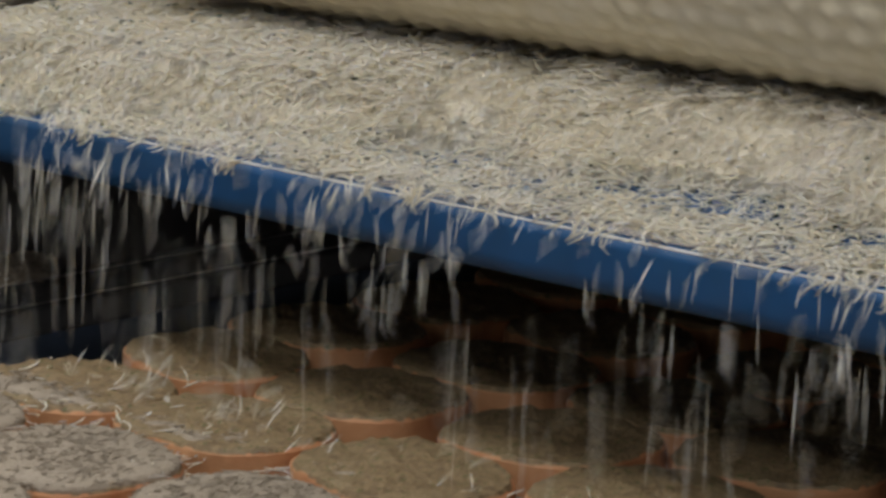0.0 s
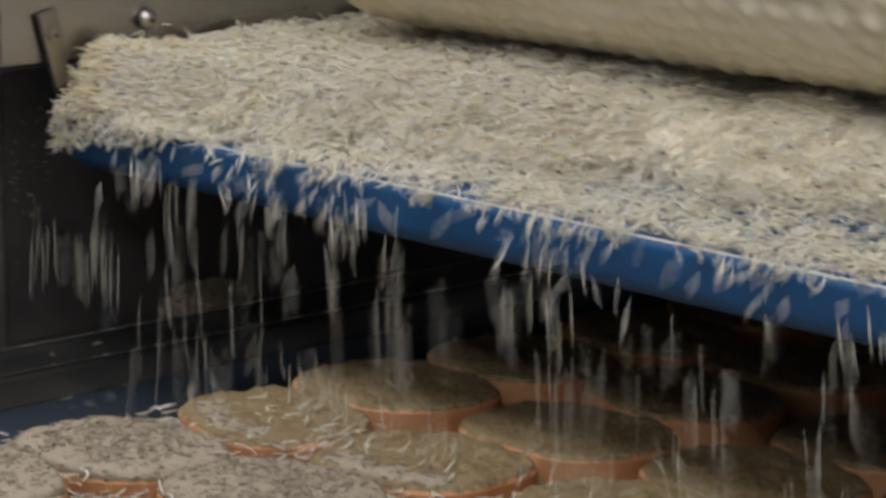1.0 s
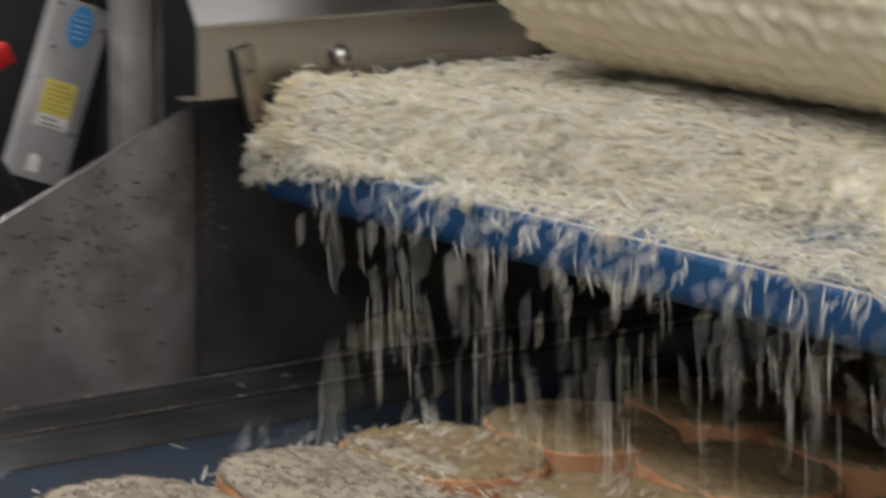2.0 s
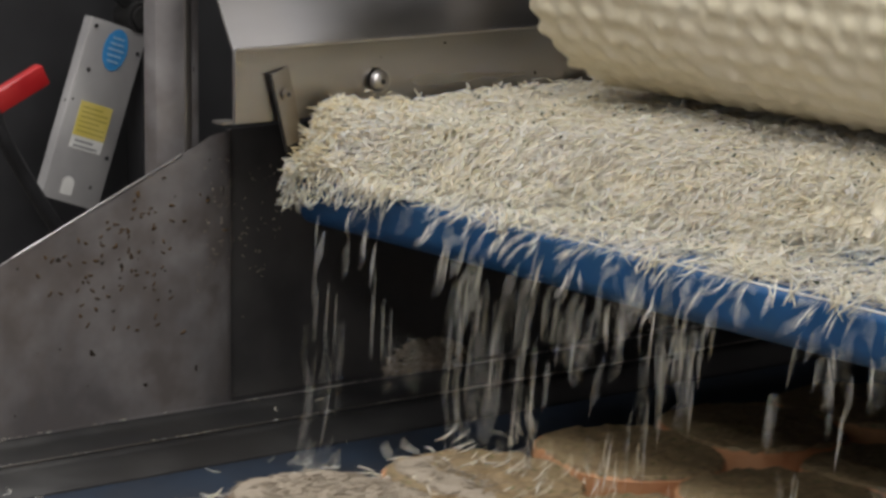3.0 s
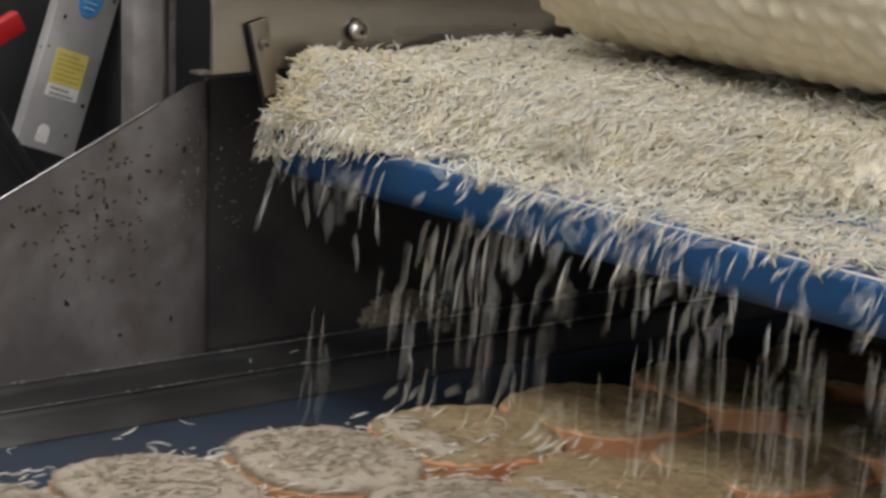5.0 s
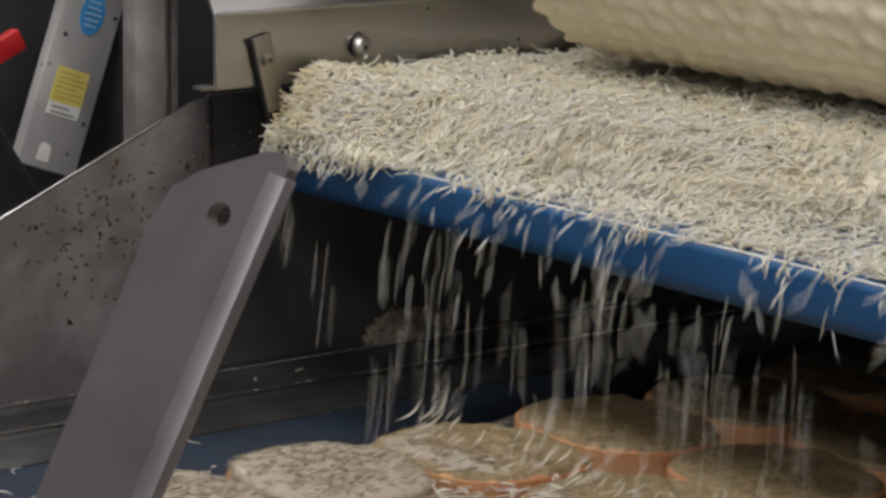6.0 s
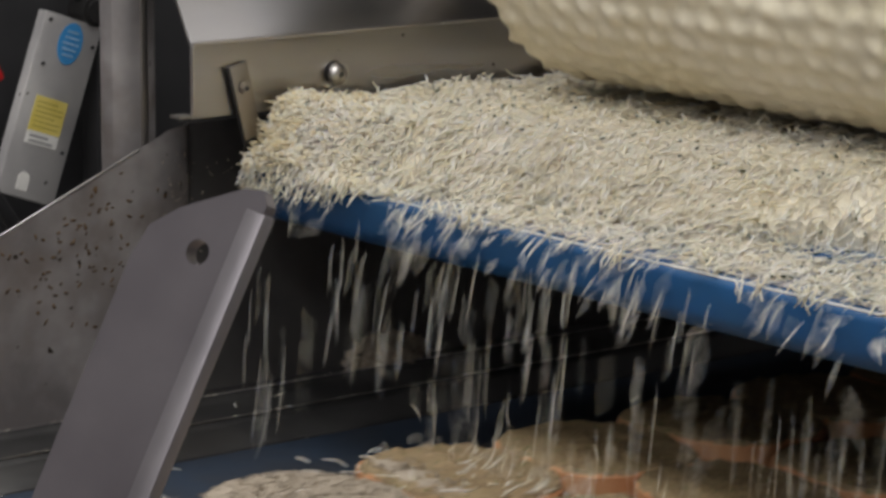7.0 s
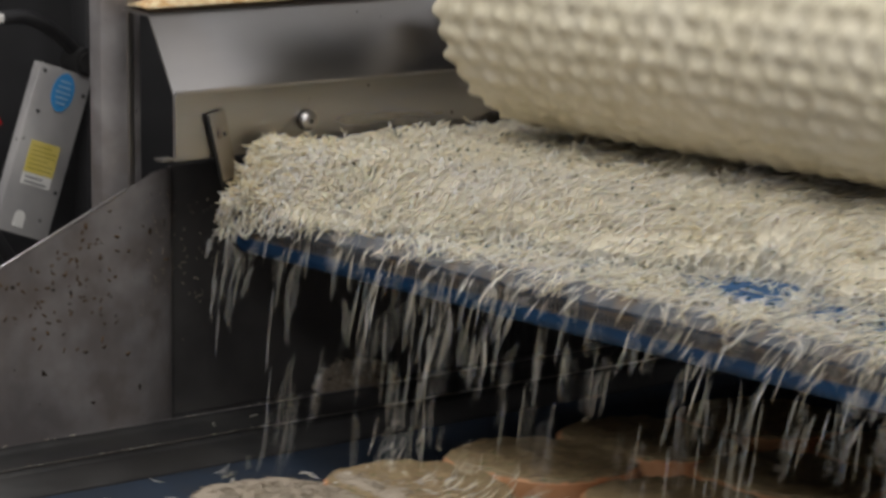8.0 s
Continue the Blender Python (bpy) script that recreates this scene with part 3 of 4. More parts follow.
def guard_plate():
    t = thing("guard_plate", pose(0, 0, 0), "large stained stainless guard beside the conveyor with a sloping top edge", "guard")
    outline = [(-0.75, 0.016), (-0.055, 0.016), (-0.055, 0.2110), (-0.070, 0.2045), (-0.198, 0.149), (-0.40, 0.062), (-0.75, 0.03)]
    bm = slab_polygon(outline, 0.002)
    bm.transform(pose(-0.060, 0, 0, 0, 0, 90))
    part("outer_sheet", bm, DULL, t, "grey stainless sheet")
    fold = [(-0.0590, -0.0552)] + [(-0.0590 - 0.022 * (1 - math.cos(radians(a))), -0.055 + 0.055 * math.sin(radians(a))) for a in range(0, 91, 10)]
    fold = fold + [(q[0] - 0.002, q[1]) for q in reversed(fold)]
    bm = bmesh.new()
    low = [bm.verts.new((p, q, 0.016)) for p, q in fold]
    high = [bm.verts.new((p, q, 0.2110 + 0.4 * min(q + 0.055, 0.03))) for p, q in fold]
    for k in range(len(fold)):
        bm.faces.new((low[k], low[(k + 1) % len(fold)], high[(k + 1) % len(fold)], high[k]))
    part("fold", bm, DULL, t, "rounded fold of the sheet")
    # Shade under the cheese belt is painted by the INNER tone.
    part("inner_sheet", box(-0.083, -0.0812, -0.001, 0.9, 0.016, 0.223), INNER, t, "stainless sheet with its shade put into the colour")
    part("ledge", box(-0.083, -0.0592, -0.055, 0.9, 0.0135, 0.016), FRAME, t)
    edge = Vector((0, 0.198 - 0.055, 0.2110 - 0.149))
    m = Matrix.Translation((-0.0595, -0.1265, 0.1800)) @ pose(0, 0, 0, math.degrees(math.atan2(edge.z, edge.y)), 0, 0)
    strip = box(-0.0011, 0.0011, -edge.length / 2, edge.length / 2, -0.0004, 0.0008, 0.0002)
    strip.transform(m)
    part("edge", strip, BRIGHT, t, "bright strip along the sheet edge")
    verts, faces = [], []
    for k in range(95):
        y, z = RNG.normal(-0.105, 0.035), RNG.normal(0.145, 0.03)
        if z > 0.149 + (y + 0.198) * 0.42 - 0.006 or z < 0.03:
            continue
        shred(verts, faces, (-0.0586, y, z), 1.57, RNG.normal(0, 0.8), RNG.uniform(0.002, 0.0052), RNG.uniform(0.0014, 0.0026), 0, 0)
    ob = new("dried_specks", shred_mesh("dried_specks", verts, faces, SPECK))
    ob.parent = t
    tagged(ob, "dark dried food specks", kind="stuff")
    verts, faces = [], []
    for k in range(130):
        y, z = RNG.normal(0.0, 0.03), RNG.normal(0.165, 0.03)
        if not 0.03 < z < 0.205:
            continue
        x = -0.0592 if y < -0.055 else -0.0588 - 0.022 * (1 - math.cos(math.asin(clamp01((y + 0.055) / 0.055)))) if y < 0 else -0.0808
        shred(verts, faces, (x, y, z), 1.57, RNG.normal(0, 0.9), RNG.uniform(0.0010, 0.0030), RNG.uniform(0.0006, 0.0014), 0, 0)
    ob = new("dried_splash", shred_mesh("dried_splash", verts, faces, SHRED_LOW))
    ob.parent = t
    tagged(ob, "pale dried splashes", kind="stuff")


def inner_box():
    # Added panels; the side one's dark paint stands in for unlit depth.
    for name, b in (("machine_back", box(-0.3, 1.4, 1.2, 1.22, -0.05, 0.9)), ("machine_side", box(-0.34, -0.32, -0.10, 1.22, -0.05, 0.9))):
        tagged(link(name, b, DULL if name == "machine_back" else DARK), "added panel that closes off the dark interior", "panel", kind="structure")


# ---------------------------------------------------------------- bread
PITCH_Y, SPEED = 0.116, 0.116
COLUMNS = [(0.300, 0.070), (0.447, 0.074), (0.598, 0.082), (0.735, 0.036), (0.885, 0.060)]
BREAD_TOP = 0.045


def bread_layout():
    r = random.Random(7)
    out = []
    for c, (x, y) in enumerate(COLUMNS):
        for k in range(-4, 11):
            out.append((x + r.uniform(-0.008, 0.008), y + k * PITCH_Y + r.uniform(-0.005, 0.005), r.uniform(-16, 16), r.randrange(4)))
    return out


def slice_outline(v, a, grow=1.0):
    r = random.Random(v)
    ph, amp = r.uniform(0, 6), r.uniform(0.02, 0.04)
    e = 2.6
    rx, ry = 0.0715 * grow, 0.0575 * grow
    c, s = math.cos(a), math.sin(a)
    k = (abs(c) ** e + abs(s) ** e) ** (-1 / e)
    k *= 1 + amp * math.sin(2 * a + ph) + 0.016 * math.sin(5 * a + ph) + 0.018 * noise.noise((c * 3, s * 3, v + 0.5)) + 0.008 * noise.noise((c * 11, s * 11, v + 0.5))
    return rx * k * c, ry * k * s


def slice_meshes():
    sets = []
    for v in range(4):
        bm = bmesh.new()
        n = 64
        rings = []
        for z, g in ((0.0, 0.93), (0.004, 0.985), (0.016, 1.0), (0.030, 0.995), (BREAD_TOP - 0.003, 0.985), (BREAD_TOP - 0.001, 0.955)):
            rings.append([bm.verts.new((*slice_outline(v, 2 * math.pi * i / n, g), z)) for i in range(n)])
        for a, b in zip(rings, rings[1:]):
            for i in range(n):
                bm.faces.new((a[i], a[(i + 1) % n], b[(i + 1) % n], b[i]))
        bm.faces.new(rings[0])
        bm.faces.new(rings[-1])
        crust = bm
        bm = bmesh.new()
        rings = []
        for g in (0.975, 0.94, 0.88, 0.8, 0.72, 0.64, 0.56, 0.48, 0.40, 0.32, 0.24, 0.16, 0.06):
            ring = []
            for i in range(n):
                x, y = slice_outline(v, 2 * math.pi * i / n, g)
                z = BREAD_TOP + (-0.0025 if g > 0.95 else 0.0004) + 0.0022 * noise.noise((x * 60, y * 60, v)) + 0.0020 * noise.noise((x * 170, y * 170, v)) + 0.0025 * (1 - g * g)
                ring.append(bm.verts.new((x, y, z)))
            rings.append(ring)
        for a, b in zip(rings, rings[1:]):
            for i in range(n):
                bm.faces.new((a[i], a[(i + 1) % n], b[(i + 1) % n], b[i]))
        bm.faces.new(rings[-1])
        layer = bmesh.new()
        rings = []
        for z, g in ((-0.004, 0.955), (0.0012, 0.962), (0.0038, 0.90), (0.0052, 0.78), (0.0058, 0.64), (0.006, 0.5), (0.0062, 0.36), (0.0064, 0.2), (0.0064, 0.06)):
            ring = []
            for i in range(n):
                x, y = slice_outline(v, 2 * math.pi * i / n, g)
                dz = 0.0016 * noise.noise((x * 90, y * 90, v + 7)) + 0.0012 * noise.noise((x * 260, y * 260, v)) if z > 0 else 0
                ring.append(layer.verts.new((x, y, BREAD_TOP + z + dz)))
            rings.append(ring)
        for a, b in zip(rings, rings[1:]):
            for i in range(n):
                layer.faces.new((a[i], a[(i + 1) % n], b[(i + 1) % n], b[i]))
        layer.faces.new(rings[0])
        layer.faces.new(rings[-1])
        verts, faces = [], []
        for k in range(1000):
            a, g = RNG.uniform(0, 6.28), math.sqrt(RNG.uniform()) * 0.97
            x, y = slice_outline(v, a, g)
            shred(verts, faces, (x, y, BREAD_TOP + 0.0012 + 0.0058 * (1 - g ** 4) + RNG.uniform(-0.001, 0.0012)), RNG.uniform(0, 6.28), RNG.normal(0, 0.16), RNG.uniform(0.003, 0.0075), RNG.uniform(0.0007, 0.0012), RNG.normal(0, 0.25), RNG.normal(0.05, 0.1))
        layer_mesh = bpy.data.meshes.new("cheese_layer")
        bmesh.ops.recalc_face_normals(layer, faces=layer.faces)
        layer.to_mesh(layer_mesh)
        layer.free()
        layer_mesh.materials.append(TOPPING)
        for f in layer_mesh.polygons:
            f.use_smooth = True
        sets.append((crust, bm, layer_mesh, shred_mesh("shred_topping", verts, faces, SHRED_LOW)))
    return sets


def bread():
    protos = []
    for crust, crumb, layer, topping in slice_meshes():
        t = thing("bread_slice", pose(0, 0, 0), "thick buttered bread slice with an orange-brown crust", "bread", "bread slices on the belt")
        part("crust", crust, CRUST, t)
        part("crumb", crumb, CRUMB, t, "yellow-brown buttered face with herb flecks")
        cover = new("cheese_layer", layer)
        cover.parent = t
        tagged(cover, "settled layer of shredded pale cheese", kind="stuff")
        loose = new("shred_topping", topping)
        loose.parent = cover
        tagged(loose, kind="stuff")
        protos.append(t)
    used, out = set(), []
    for x, y, turn, v in bread_layout():
        m = pose(x, y, 0.0005, 0, 0, turn)
        if v in used:
            t = copy_thing(protos[v], m)
        else:
            used.add(v)
            t = protos[v]
            t.matrix_basis = m
        if y < -0.055:
            tagged(t, "thick bread slice covered with shredded pale cheese")
        cover = [c for c in t.children if c.name.startswith("cheese_layer")][0]
        out.append((t, x, y, turn, cover))
    return out


LAYER = [(0.045, -0.022, 0), (-0.005, -0.015, -9), (-0.055, -0.006, -8), (-0.10, 0.0, 0)]


def layer_rows(y):
    """The cheese layer of a slice that starts at y: it builds up, front edge first, under the fall."""
    steps = [((y - yc) / SPEED, z, a) for yc, z, a in LAYER]

    def at(t):
        if t <= steps[0][0]:
            return steps[0][1:]
        for (t0, z0, a0), (t1, z1, a1) in zip(steps, steps[1:]):
            if t <= t1:
                k = (t - t0) / (t1 - t0)
                return z0 + (z1 - z0) * k, a0 + (a1 - a0) * k
        return steps[-1][1:]

    times = [0.0] + [q for q, z, a in steps if 0.05 < q < 7.95] + [8.0]
    return [(q, pose(0, 0, at(q)[0], at(q)[1], 0, 0)) for q in times]


def bread_under(x, y, t):
    for bx, by, turn, v in LAYOUT:
        dx, dy = x - bx, y - (by - SPEED * t)
        if abs(dx) < 0.075 and abs(dy) < 0.062:
            a = radians(-turn)
            px, py = dx * math.cos(a) - dy * math.sin(a), dx * math.sin(a) + dy * math.cos(a)
            if (abs(px) / 0.068) ** 2.6 + (abs(py) / 0.055) ** 2.6 < 1:
                return True
    return False


# ---------------------------------------------------------------- falling cheese
BED_SPEED = 0.056


def tuft_meshes():
    """Loose sprigs of shreds, lying mostly along the belt's run."""
    out = []
    for v in range(16):
        verts, faces = [], []
        wide = 0.010 + 0.006 * (v % 3)
        for k in range(3 + v % 4):
            shred(verts, faces, (RNG.normal(0, wide), RNG.normal(0, 0.015), RNG.uniform(-0.0025, 0.0015)), 1.57 + RNG.normal(0, 0.6), RNG.normal(0, 0.16), RNG.uniform(0.007, 0.018), RNG.uniform(0.0010, 0.0017), RNG.normal(0, 0.2), RNG.normal(0.05, 0.15))
        out.append(shred_mesh("cheese_tuft", verts, faces))
    return out


def tufts():
    """Sprigs that ride the bed, tip over the nose, drop and mostly sink from sight."""
    t = thing("moving_cheese", pose(0, 0, 0), "loose shredded cheese pouring off the belt onto bread", "cheese", kind="stuff")
    meshes = tuft_meshes()
    out = []
    for k in range(8200):
        x = RNG.uniform(BED_X0 + 0.01, BED_X1 - 0.05)
        y = RNG.uniform(-0.05, 0.485)
        if (x < 0.2 and RNG.uniform() < 0.66) or (x > 0.35 and RNG.uniform() < 0.18) or RNG.uniform() < 0.4 * max(bare(x, b[1]) for b in BARE):
            continue
        ob = new("cheese_tuft", meshes[k % len(meshes)])
        ob.parent = t
        ob["kind"] = "stuff"
        out.append((ob, x, y, RNG.normal(0, 28)))
    return out


def tuft_rows(x, y, spin, r):
    """Ride, tip, drop, ride on. A sprig that starts beyond the nose has left it before the clip begins."""
    def riding(yy):
        slope = (bed_height(x, yy + 0.012) - bed_height(x, yy - 0.012)) / 0.024 if yy < 0.1 else 0
        return pose(x, yy, bed_height(x, yy), math.degrees(math.atan(slope)) * 0.8, 0, spin)

    rows = []
    last = -0.1
    if y > 0.022:
        rows.append((0, riding(y)))
        last = 0.0
        for yy in (0.10, 0.06, 0.022):
            tt = (y - yy) / BED_SPEED
            if tt > last + 0.1:
                rows.append((tt, riding(yy)))
                last = tt
    t0 = (y - 0.016) / BED_SPEED + r.uniform(-0.03, 0.05)
    if rows:
        t0 = max(t0, last + 0.1)
    f0 = math.ceil(t0 * FPS)
    lean, spread = r.uniform(45, 96), r.uniform(-0.014, 0.014)
    vy = r.uniform(0.04, 0.24)
    z0 = NOSE_Z - 0.001
    rows.append((f0 / FPS, pose(x, -0.005, z0, 40, 0, spin * 0.6)))
    for n, turn in ((2, 0.9), (4, 1.0), (5, 1.0)):
        tau = n / FPS
        rows.append(((f0 + n) / FPS, pose(x + spread * n / 6, -0.009 - vy * tau, z0 - 0.5 * 9.81 * tau * tau - 0.05 * tau, lean * turn, 0, spin * 0.3)))
    tl = (f0 + 6) / FPS
    yl = -0.012 - vy * 0.2
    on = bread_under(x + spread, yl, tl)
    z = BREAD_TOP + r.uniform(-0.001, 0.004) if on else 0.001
    # Most sprigs end below the bread or belt surface, out of sight.
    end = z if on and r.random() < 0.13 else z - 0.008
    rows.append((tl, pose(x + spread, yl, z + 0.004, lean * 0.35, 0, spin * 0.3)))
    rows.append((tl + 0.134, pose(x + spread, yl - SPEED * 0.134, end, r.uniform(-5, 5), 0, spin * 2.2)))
    while len(rows) > 1 and rows[1][0] <= 0:
        rows.pop(0)
    if rows[0][0] < 0 and len(rows) == 1:
        tn, m = rows[0]
        first = m.copy()
        first.translation.y += SPEED * tn
        rows = [(0, first)]
    keep = [row for row in rows if row[0] <= 8.0]
    if len(keep) < len(rows):
        keep.append(rows[len(keep)])
        return keep
    tail = keep[-1][1].copy()
    tail.translation.y -= SPEED * (8.0 - keep[-1][0])
    if keep[-1][0] < 7.95:
        keep.append((8.0, tail))
    return keep


# ---------------------------------------------------------------- left background
def post():
    t = thing("steel_post", pose(-0.097, -0.040, 0), "upright round-cornered stainless post of the machine frame", "post")
    part("tube", box(-0.011, 0.011, -0.021, 0.021, -0.88, 1.2, 0.009), DULL, t)
    # Brighter strip stands in for the light stripe reflected down the tube.
    part("seam", box(0.0105, 0.0125, 0.004, 0.010, -0.88, 1.2, 0.0008), STEEL, t, "raised bright strip put in as a vertical reflection")


def bar(x0, x1, y0, y1, lift, thick=0.0006):
    """A flat print on the cover's front, in the cover's own y-z plane."""
    return box(0.0061 + lift, 0.0061 + lift + thick, x0, x1, y0, y1)


def safety_switch():
    mount = thing("switch_mount", pose(-0.245, 0.03, 0), "dark upright bar carrying the guard switch", "bar")
    part("upright", box(-0.012, 0.012, -0.012, 0.012, -0.888, 0.9, 0.002), DARK, mount)
    part("foot_plate", box(-0.03, 0.03, -0.03, 0.03, -0.9, -0.8885, 0.002), FRAME, mount)
    t = thing("guard_switch", pose(-0.22, -0.0365, 0.2205, -19.3, 0, 0), "grey switch cover plate with stickers, hanging askew", "switch")
    cover = part("cover", box(-0.006, 0.006, -0.0265, 0.0265, -0.072, 0.072, 0.0012), TAGPLATE, t, "galvanised cover plate")
    bm = bmesh.new()
    bmesh.ops.create_cone(bm, cap_ends=True, segments=32, radius1=1, radius2=1, depth=0.0006)
    bm.transform(Matrix.Translation((0.0064, 0.0015, 0.0525)) @ pose(0, 0, 0, 0, 90, 0) @ Matrix.Diagonal((0.0165, 0.0108, 1, 1)))
    oval = part("oval_sticker", bm, BLUE_LABEL, cover, "blue oval sticker")
    for k in range(5):
        w = 0.0075 - 0.0012 * abs(k - 2)
        part("print_line", bar(0.0015 - w, 0.0015 + w, 0.0425 + 0.0046 * k, 0.0440 + 0.0046 * k, 0.0008), PALE, oval)
    label = part("yellow_sticker", bar(-0.0150, 0.0143, -0.0192, 0.0080, 0), YELLOW, cover, "yellow warning sticker")
    for k in range(6):
        part("print_line", bar(-0.0125, 0.0120 - 0.006 * (k % 3 == 2), -0.0160 + 0.0038 * k, -0.0148 + 0.0038 * k, 0.0007, 0.0001), INK, label)
    label = part("white_sticker", bar(-0.0150, 0.0143, -0.0296, -0.0194, 0), WHITE, cover, "white sticker strip")
    for k in range(2):
        part("print_line", bar(-0.012, 0.010 - 0.005 * k, -0.0280 + 0.004 * k, -0.0262 + 0.004 * k, 0.0007, 0.0001), GREYINK, label)
    part("round_sticker", merged(bar(-0.0115, -0.0010, -0.0660, -0.0570, 0), cylinder(0.00525, 0.0010, pose(0.0064, -0.00625, -0.0570, 0, 90, 0), 24)), WHITE, cover, "small worn white sticker")
    for y, z in ((-0.021, 0.066), (0.021, -0.030), (0.022, 0.055), (-0.017, 0.032)):
        part("screw", cylinder(0.0016, 0.001, pose(0.0065, y, z, 0, 90, 0), 12), DARK, cover)
    part("knob", cylinder(0.012, 0.03, pose(-0.004, 0.016, 0.083, 0, 90, 0), 24, 0.003), FRAME, t, "round dark knob")
    part("back_clip", box(-0.04, -0.006, 0.0, 0.03, 0.02, 0.05, 0.002), FRAME, t)
    lever = thing("black_lever", pose(-0.225, -0.028, 0.322, 0, 0, 0), "black curved lever beside the switch cover", "lever")
    part("arm", tube([(0, -0.042, 0.012), (0, -0.02, 0.012), (0, 0.0, 0.004), (0, 0.022, -0.012), (0, 0.05, -0.04)], 0.006), RUBBER, lever)
    part("tip", box(-0.006, 0.006, -0.047, -0.041, 0.009, 0.016, 0.001), WHITE, lever)
    red = thing("red_handle", pose(-0.22, -0.101, 0.2445, 25, 0, 0), "red plastic handle of the switch", "handle")
    part("grip", box(-0.006, 0.006, -0.03, 0.025, -0.0085, 0.0085, 0.002), RED, red)
    part("rod", box(-0.003, 0.003, -0.2, -0.028, -0.004, 0.004, 0.001), RUBBER, red)
    cable = thing("black_cable", pose(-0.215, 0, 0), "thick black cable behind the guard plate", "cable")
    part("sheath", tube([(0, -0.15, 0.30), (0, -0.128, 0.235), (0, -0.112, 0.200), (0, -0.088, 0.160), (0, -0.068, 0.130), (0, -0.03, 0.07), (0, 0.0, -0.2)], 0.0062), RUBBER, cable)


def tube(points, radius, n=10):
    """A round tube along a smoothed line of points."""
    pts = [Vector(p) for p in points]
    line = []
    for i in range(len(pts) - 1):
        p0, p1, p2, p3 = pts[max(i - 1, 0)], pts[i], pts[i + 1], pts[min(i + 2, len(pts) - 1)]
        for k in range(6):
            u = k / 6
            line.append(0.5 * ((2 * p1) + (p2 - p0) * u + (2 * p0 - 5 * p1 + 4 * p2 - p3) * u * u + (3 * p1 - p0 - 3 * p2 + p3) * u ** 3))
    line.append(pts[-1])
    bm = bmesh.new()
    rings = []
    for i, p in enumerate(line):
        d = (line[min(i + 1, len(line) - 1)] - line[max(i - 1, 0)]).normalized()
        side = d.cross(Vector((1, 0, 0.02))).normalized()
        up = side.cross(d)
        rings.append([bm.verts.new(p + (side * math.cos(2 * math.pi * k / n) + up * math.sin(2 * math.pi * k / n)) * radius) for k in range(n)])
    for a, b in zip(rings, rings[1:]):
        for k in range(n):
            bm.faces.new((a[k], a[(k + 1) % n], b[(k + 1) % n], b[k]))
    bm.faces.new(rings[0])
    bm.faces.new(rings[-1])
    return bm


def crumb_tray():
    t = thing("crumb_pile", pose(0, 0, 0), "orange and cream crumbs lying along the hopper's top flange", "crumbs", kind="stuff")
    bm = bmesh.new()
    nx, ny = 10, 120
    grid = []
    for j in range(ny + 1):
        y = -0.046 + 0.5 * j / ny
        row = []
        for i in range(nx + 1):
            u = i / nx
            x = -0.040 - 0.034 * u
            h = 0.012 * math.sin(math.pi * u) ** 0.6 * (0.75 + 0.5 * noise.noise((x * 60, y * 30, 0))) * min(1, (y + 0.05) / 0.03)
            row.append(bm.verts.new((x, y, 0.3562 + max(h, 0.0003) + 0.002 * noise.noise((x * 200, y * 200, 2)) * (h > 0.002))))
        grid.append(row)
    for j in range(ny):
        for i in range(nx):
            bm.faces.new((grid[j][i], grid[j][i + 1], grid[j + 1][i + 1], grid[j + 1][i]))
    part("crumbs", bm, CRUMBS, t)["kind"] = "stuff"


def scraper():
    """Flat steel blade with a hole near its slanted end; the origin is the corner of that end."""
    t = thing("steel_scraper", pose(0.84, -0.58, 0.1), "flat grey steel scraper with a round hole at its slanted end", "scraper")
    outline = [(-0.004, -0.001), (0.0, -0.006), (0.0, -0.42), (-0.047, -0.42), (-0.049, -0.045), (-0.046, -0.031), (-0.036, -0.020), (-0.012, -0.003)]
    hole = [(-0.021 + 0.0052 * math.cos(2 * math.pi * k / 20), -0.034 + 0.0052 * math.sin(2 * math.pi * k / 20)) for k in range(20)]
    bm = bmesh.new()
    sides = []
    for y in (-0.0045, 0.0045):
        loops = []
        edges = []
        for loop in (outline, hole):
            vs = [bm.verts.new((p, y, q)) for p, q in loop]
            edges += [bm.edges.new((vs[i], vs[(i + 1) % len(vs)])) for i in range(len(vs))]
            loops.append(vs)
        bmesh.ops.triangle_fill(bm, use_beauty=True, edges=edges)
        sides.append(loops)
    for a, b in zip(*sides):
        for i in range(len(a)):
            bm.faces.new((a[i], a[(i + 1) % len(a)], b[(i + 1) % len(a)], b[i]))
    part("blade", bm, BLADE, t)
    part("ground_edge", box(-0.0080, 0.0012, -0.0051, 0.0048, -0.40, -0.010, 0.0008), GROUND, t, "bright ground edge")
    part("handle", box(-0.046, -0.002, -0.009, 0.009, -0.56, -0.40, 0.004), RUBBER, t, "black plastic handle")
    return t


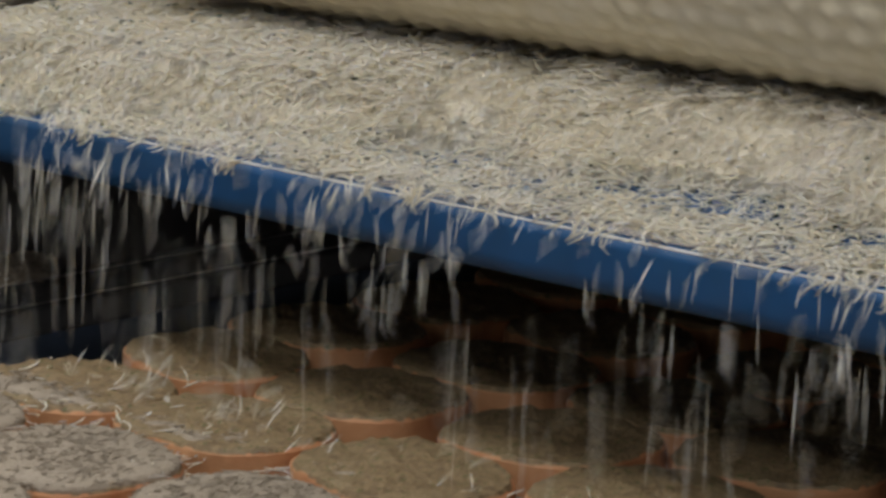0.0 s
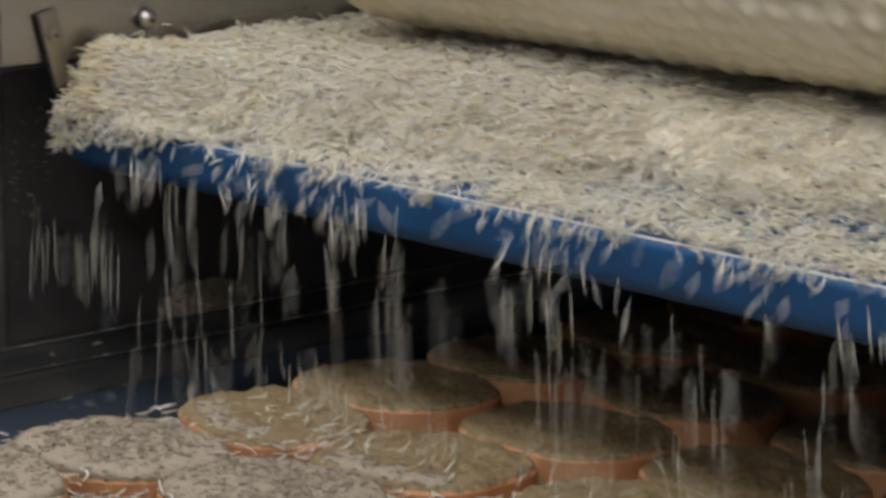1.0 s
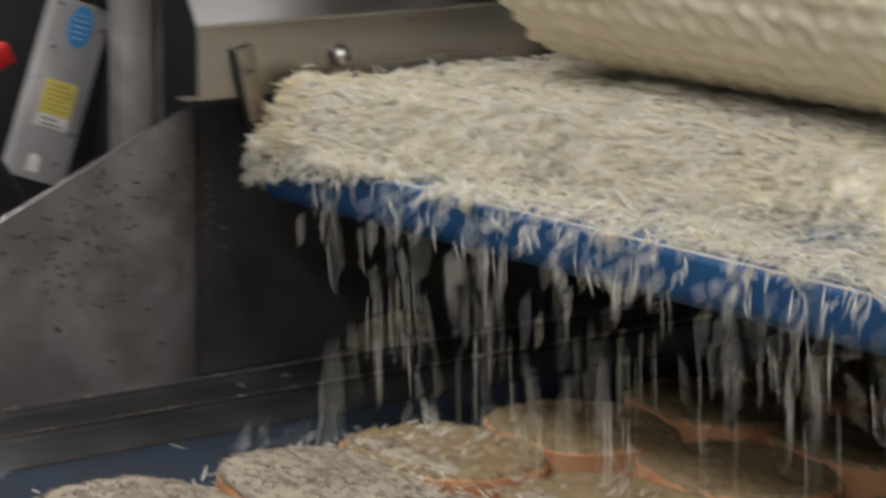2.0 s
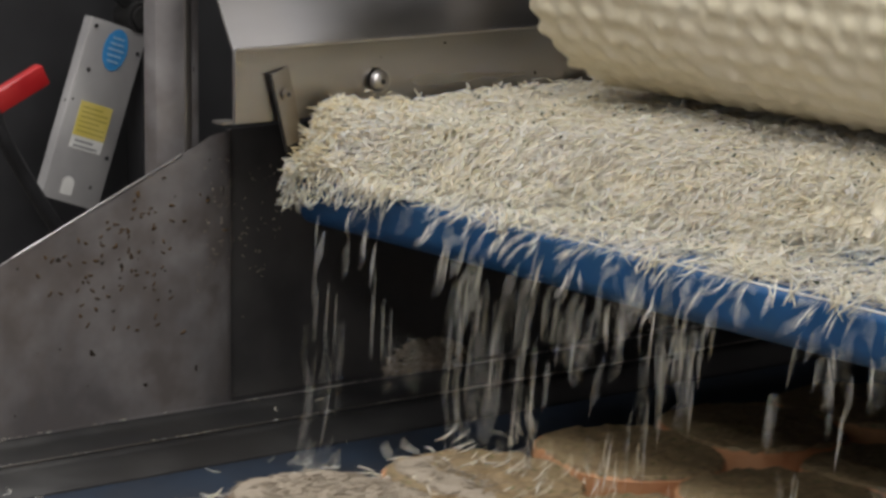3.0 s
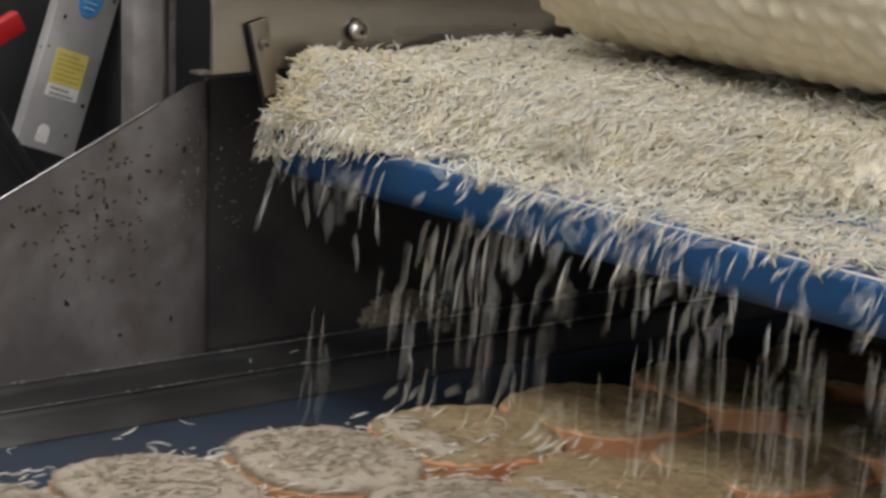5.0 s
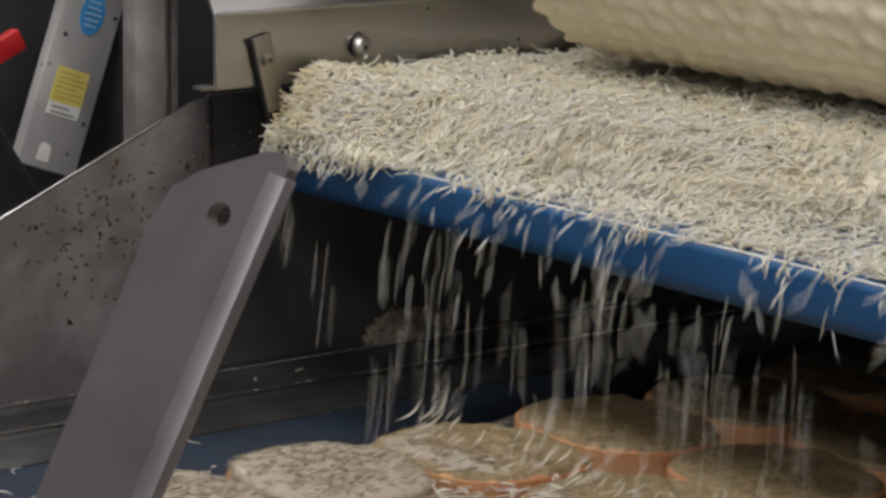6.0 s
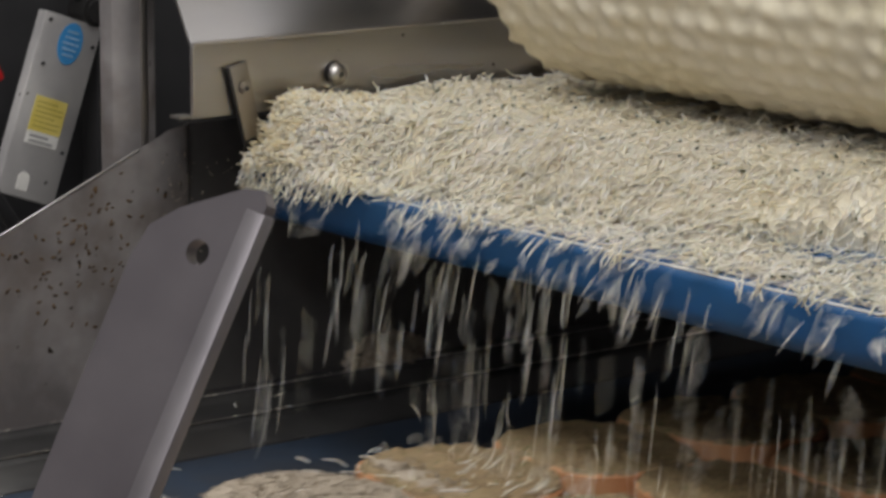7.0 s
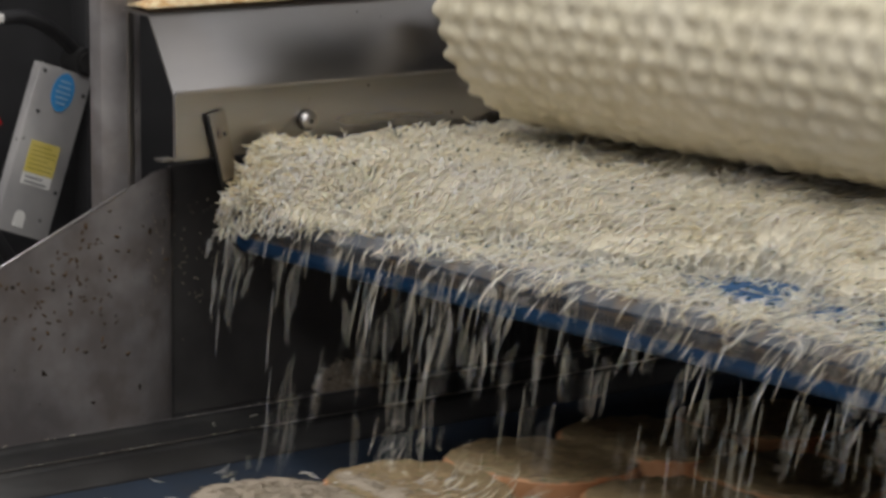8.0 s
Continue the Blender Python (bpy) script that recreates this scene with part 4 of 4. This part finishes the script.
SCRAPER_TURN = pose(0, 0, 0, 0, 0, 51.5) @ pose(0, 0, 0, -11.3, 0, 0) @ pose(0, 0, 0, 0, 22, 0) @ pose(0, 0, 0, 0, 0, -24)
SCRAPER_PATH = [(0, 0.84, -0.579, 0.146), (4.3, 0.714, -0.696, 0.214), (4.4, 0.716, -0.667, 0.276), (4.5, 0.732, -0.616, 0.343),
                (4.6, 0.714, -0.664, 0.283), (4.8, 0.715, -0.692, 0.212), (5.0, 0.738, -0.666, 0.216), (5.1, 0.758, -0.626, 0.262),
                (5.2, 0.767, -0.606, 0.291), (5.6, 0.784, -0.555, 0.335), (6.3, 0.78, -0.526, 0.355), (6.5, 0.797, -0.534, 0.357),
                (6.7, 0.795, -0.539, 0.354), (7.0, 0.797, -0.54, 0.353), (7.3, 0.803, -0.545, 0.345), (7.4, 0.804, -0.549, 0.341),
                (7.5, 0.811, -0.551, 0.318), (7.6, 0.854, -0.57, 0.282), (7.7, 0.895, -0.596, 0.219), (8.0, 0.995, -0.657, 0.20)]


def setting():
    room()
    upper_conveyor()
    hopper_plate()
    cheese_bed()
    lower_conveyor()
    guard_plate()
    inner_box()
    post()
    safety_switch()
    crumb_tray()


setting()
ROLLER = brush_roller()
roller_bearing()
SCRAPER = scraper()
LEAVES = belt_lacing()
LAYOUT = bread_layout()
SLICES = bread()
TUFTS = tufts()


def motions():
    x0, x1, yc, zc, r = ROLL
    walk(ROLLER, [(k * 0.5, pose(0, yc, zc, 28 * k, 0, 0)) for k in range(17)])
    for k, leaf in enumerate(LEAVES):
        walk(leaf, lace_rows(k))
    walk(SCRAPER, [(t, pose(x, y, z) @ SCRAPER_TURN) for t, x, y, z in SCRAPER_PATH])
    for t, x, y, turn, cover in SLICES:
        walk(t, [(0, pose(x, y, 0.0005, 0, 0, turn)), (4, pose(x, y - SPEED * 4, 0.0005, 0, 0, turn)), (8, pose(x, y - SPEED * 8, 0.0005, 0, 0, turn))])
        walk(cover, layer_rows(y))
    rr = random.Random(11)
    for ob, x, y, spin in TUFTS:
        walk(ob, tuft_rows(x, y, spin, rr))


motions()
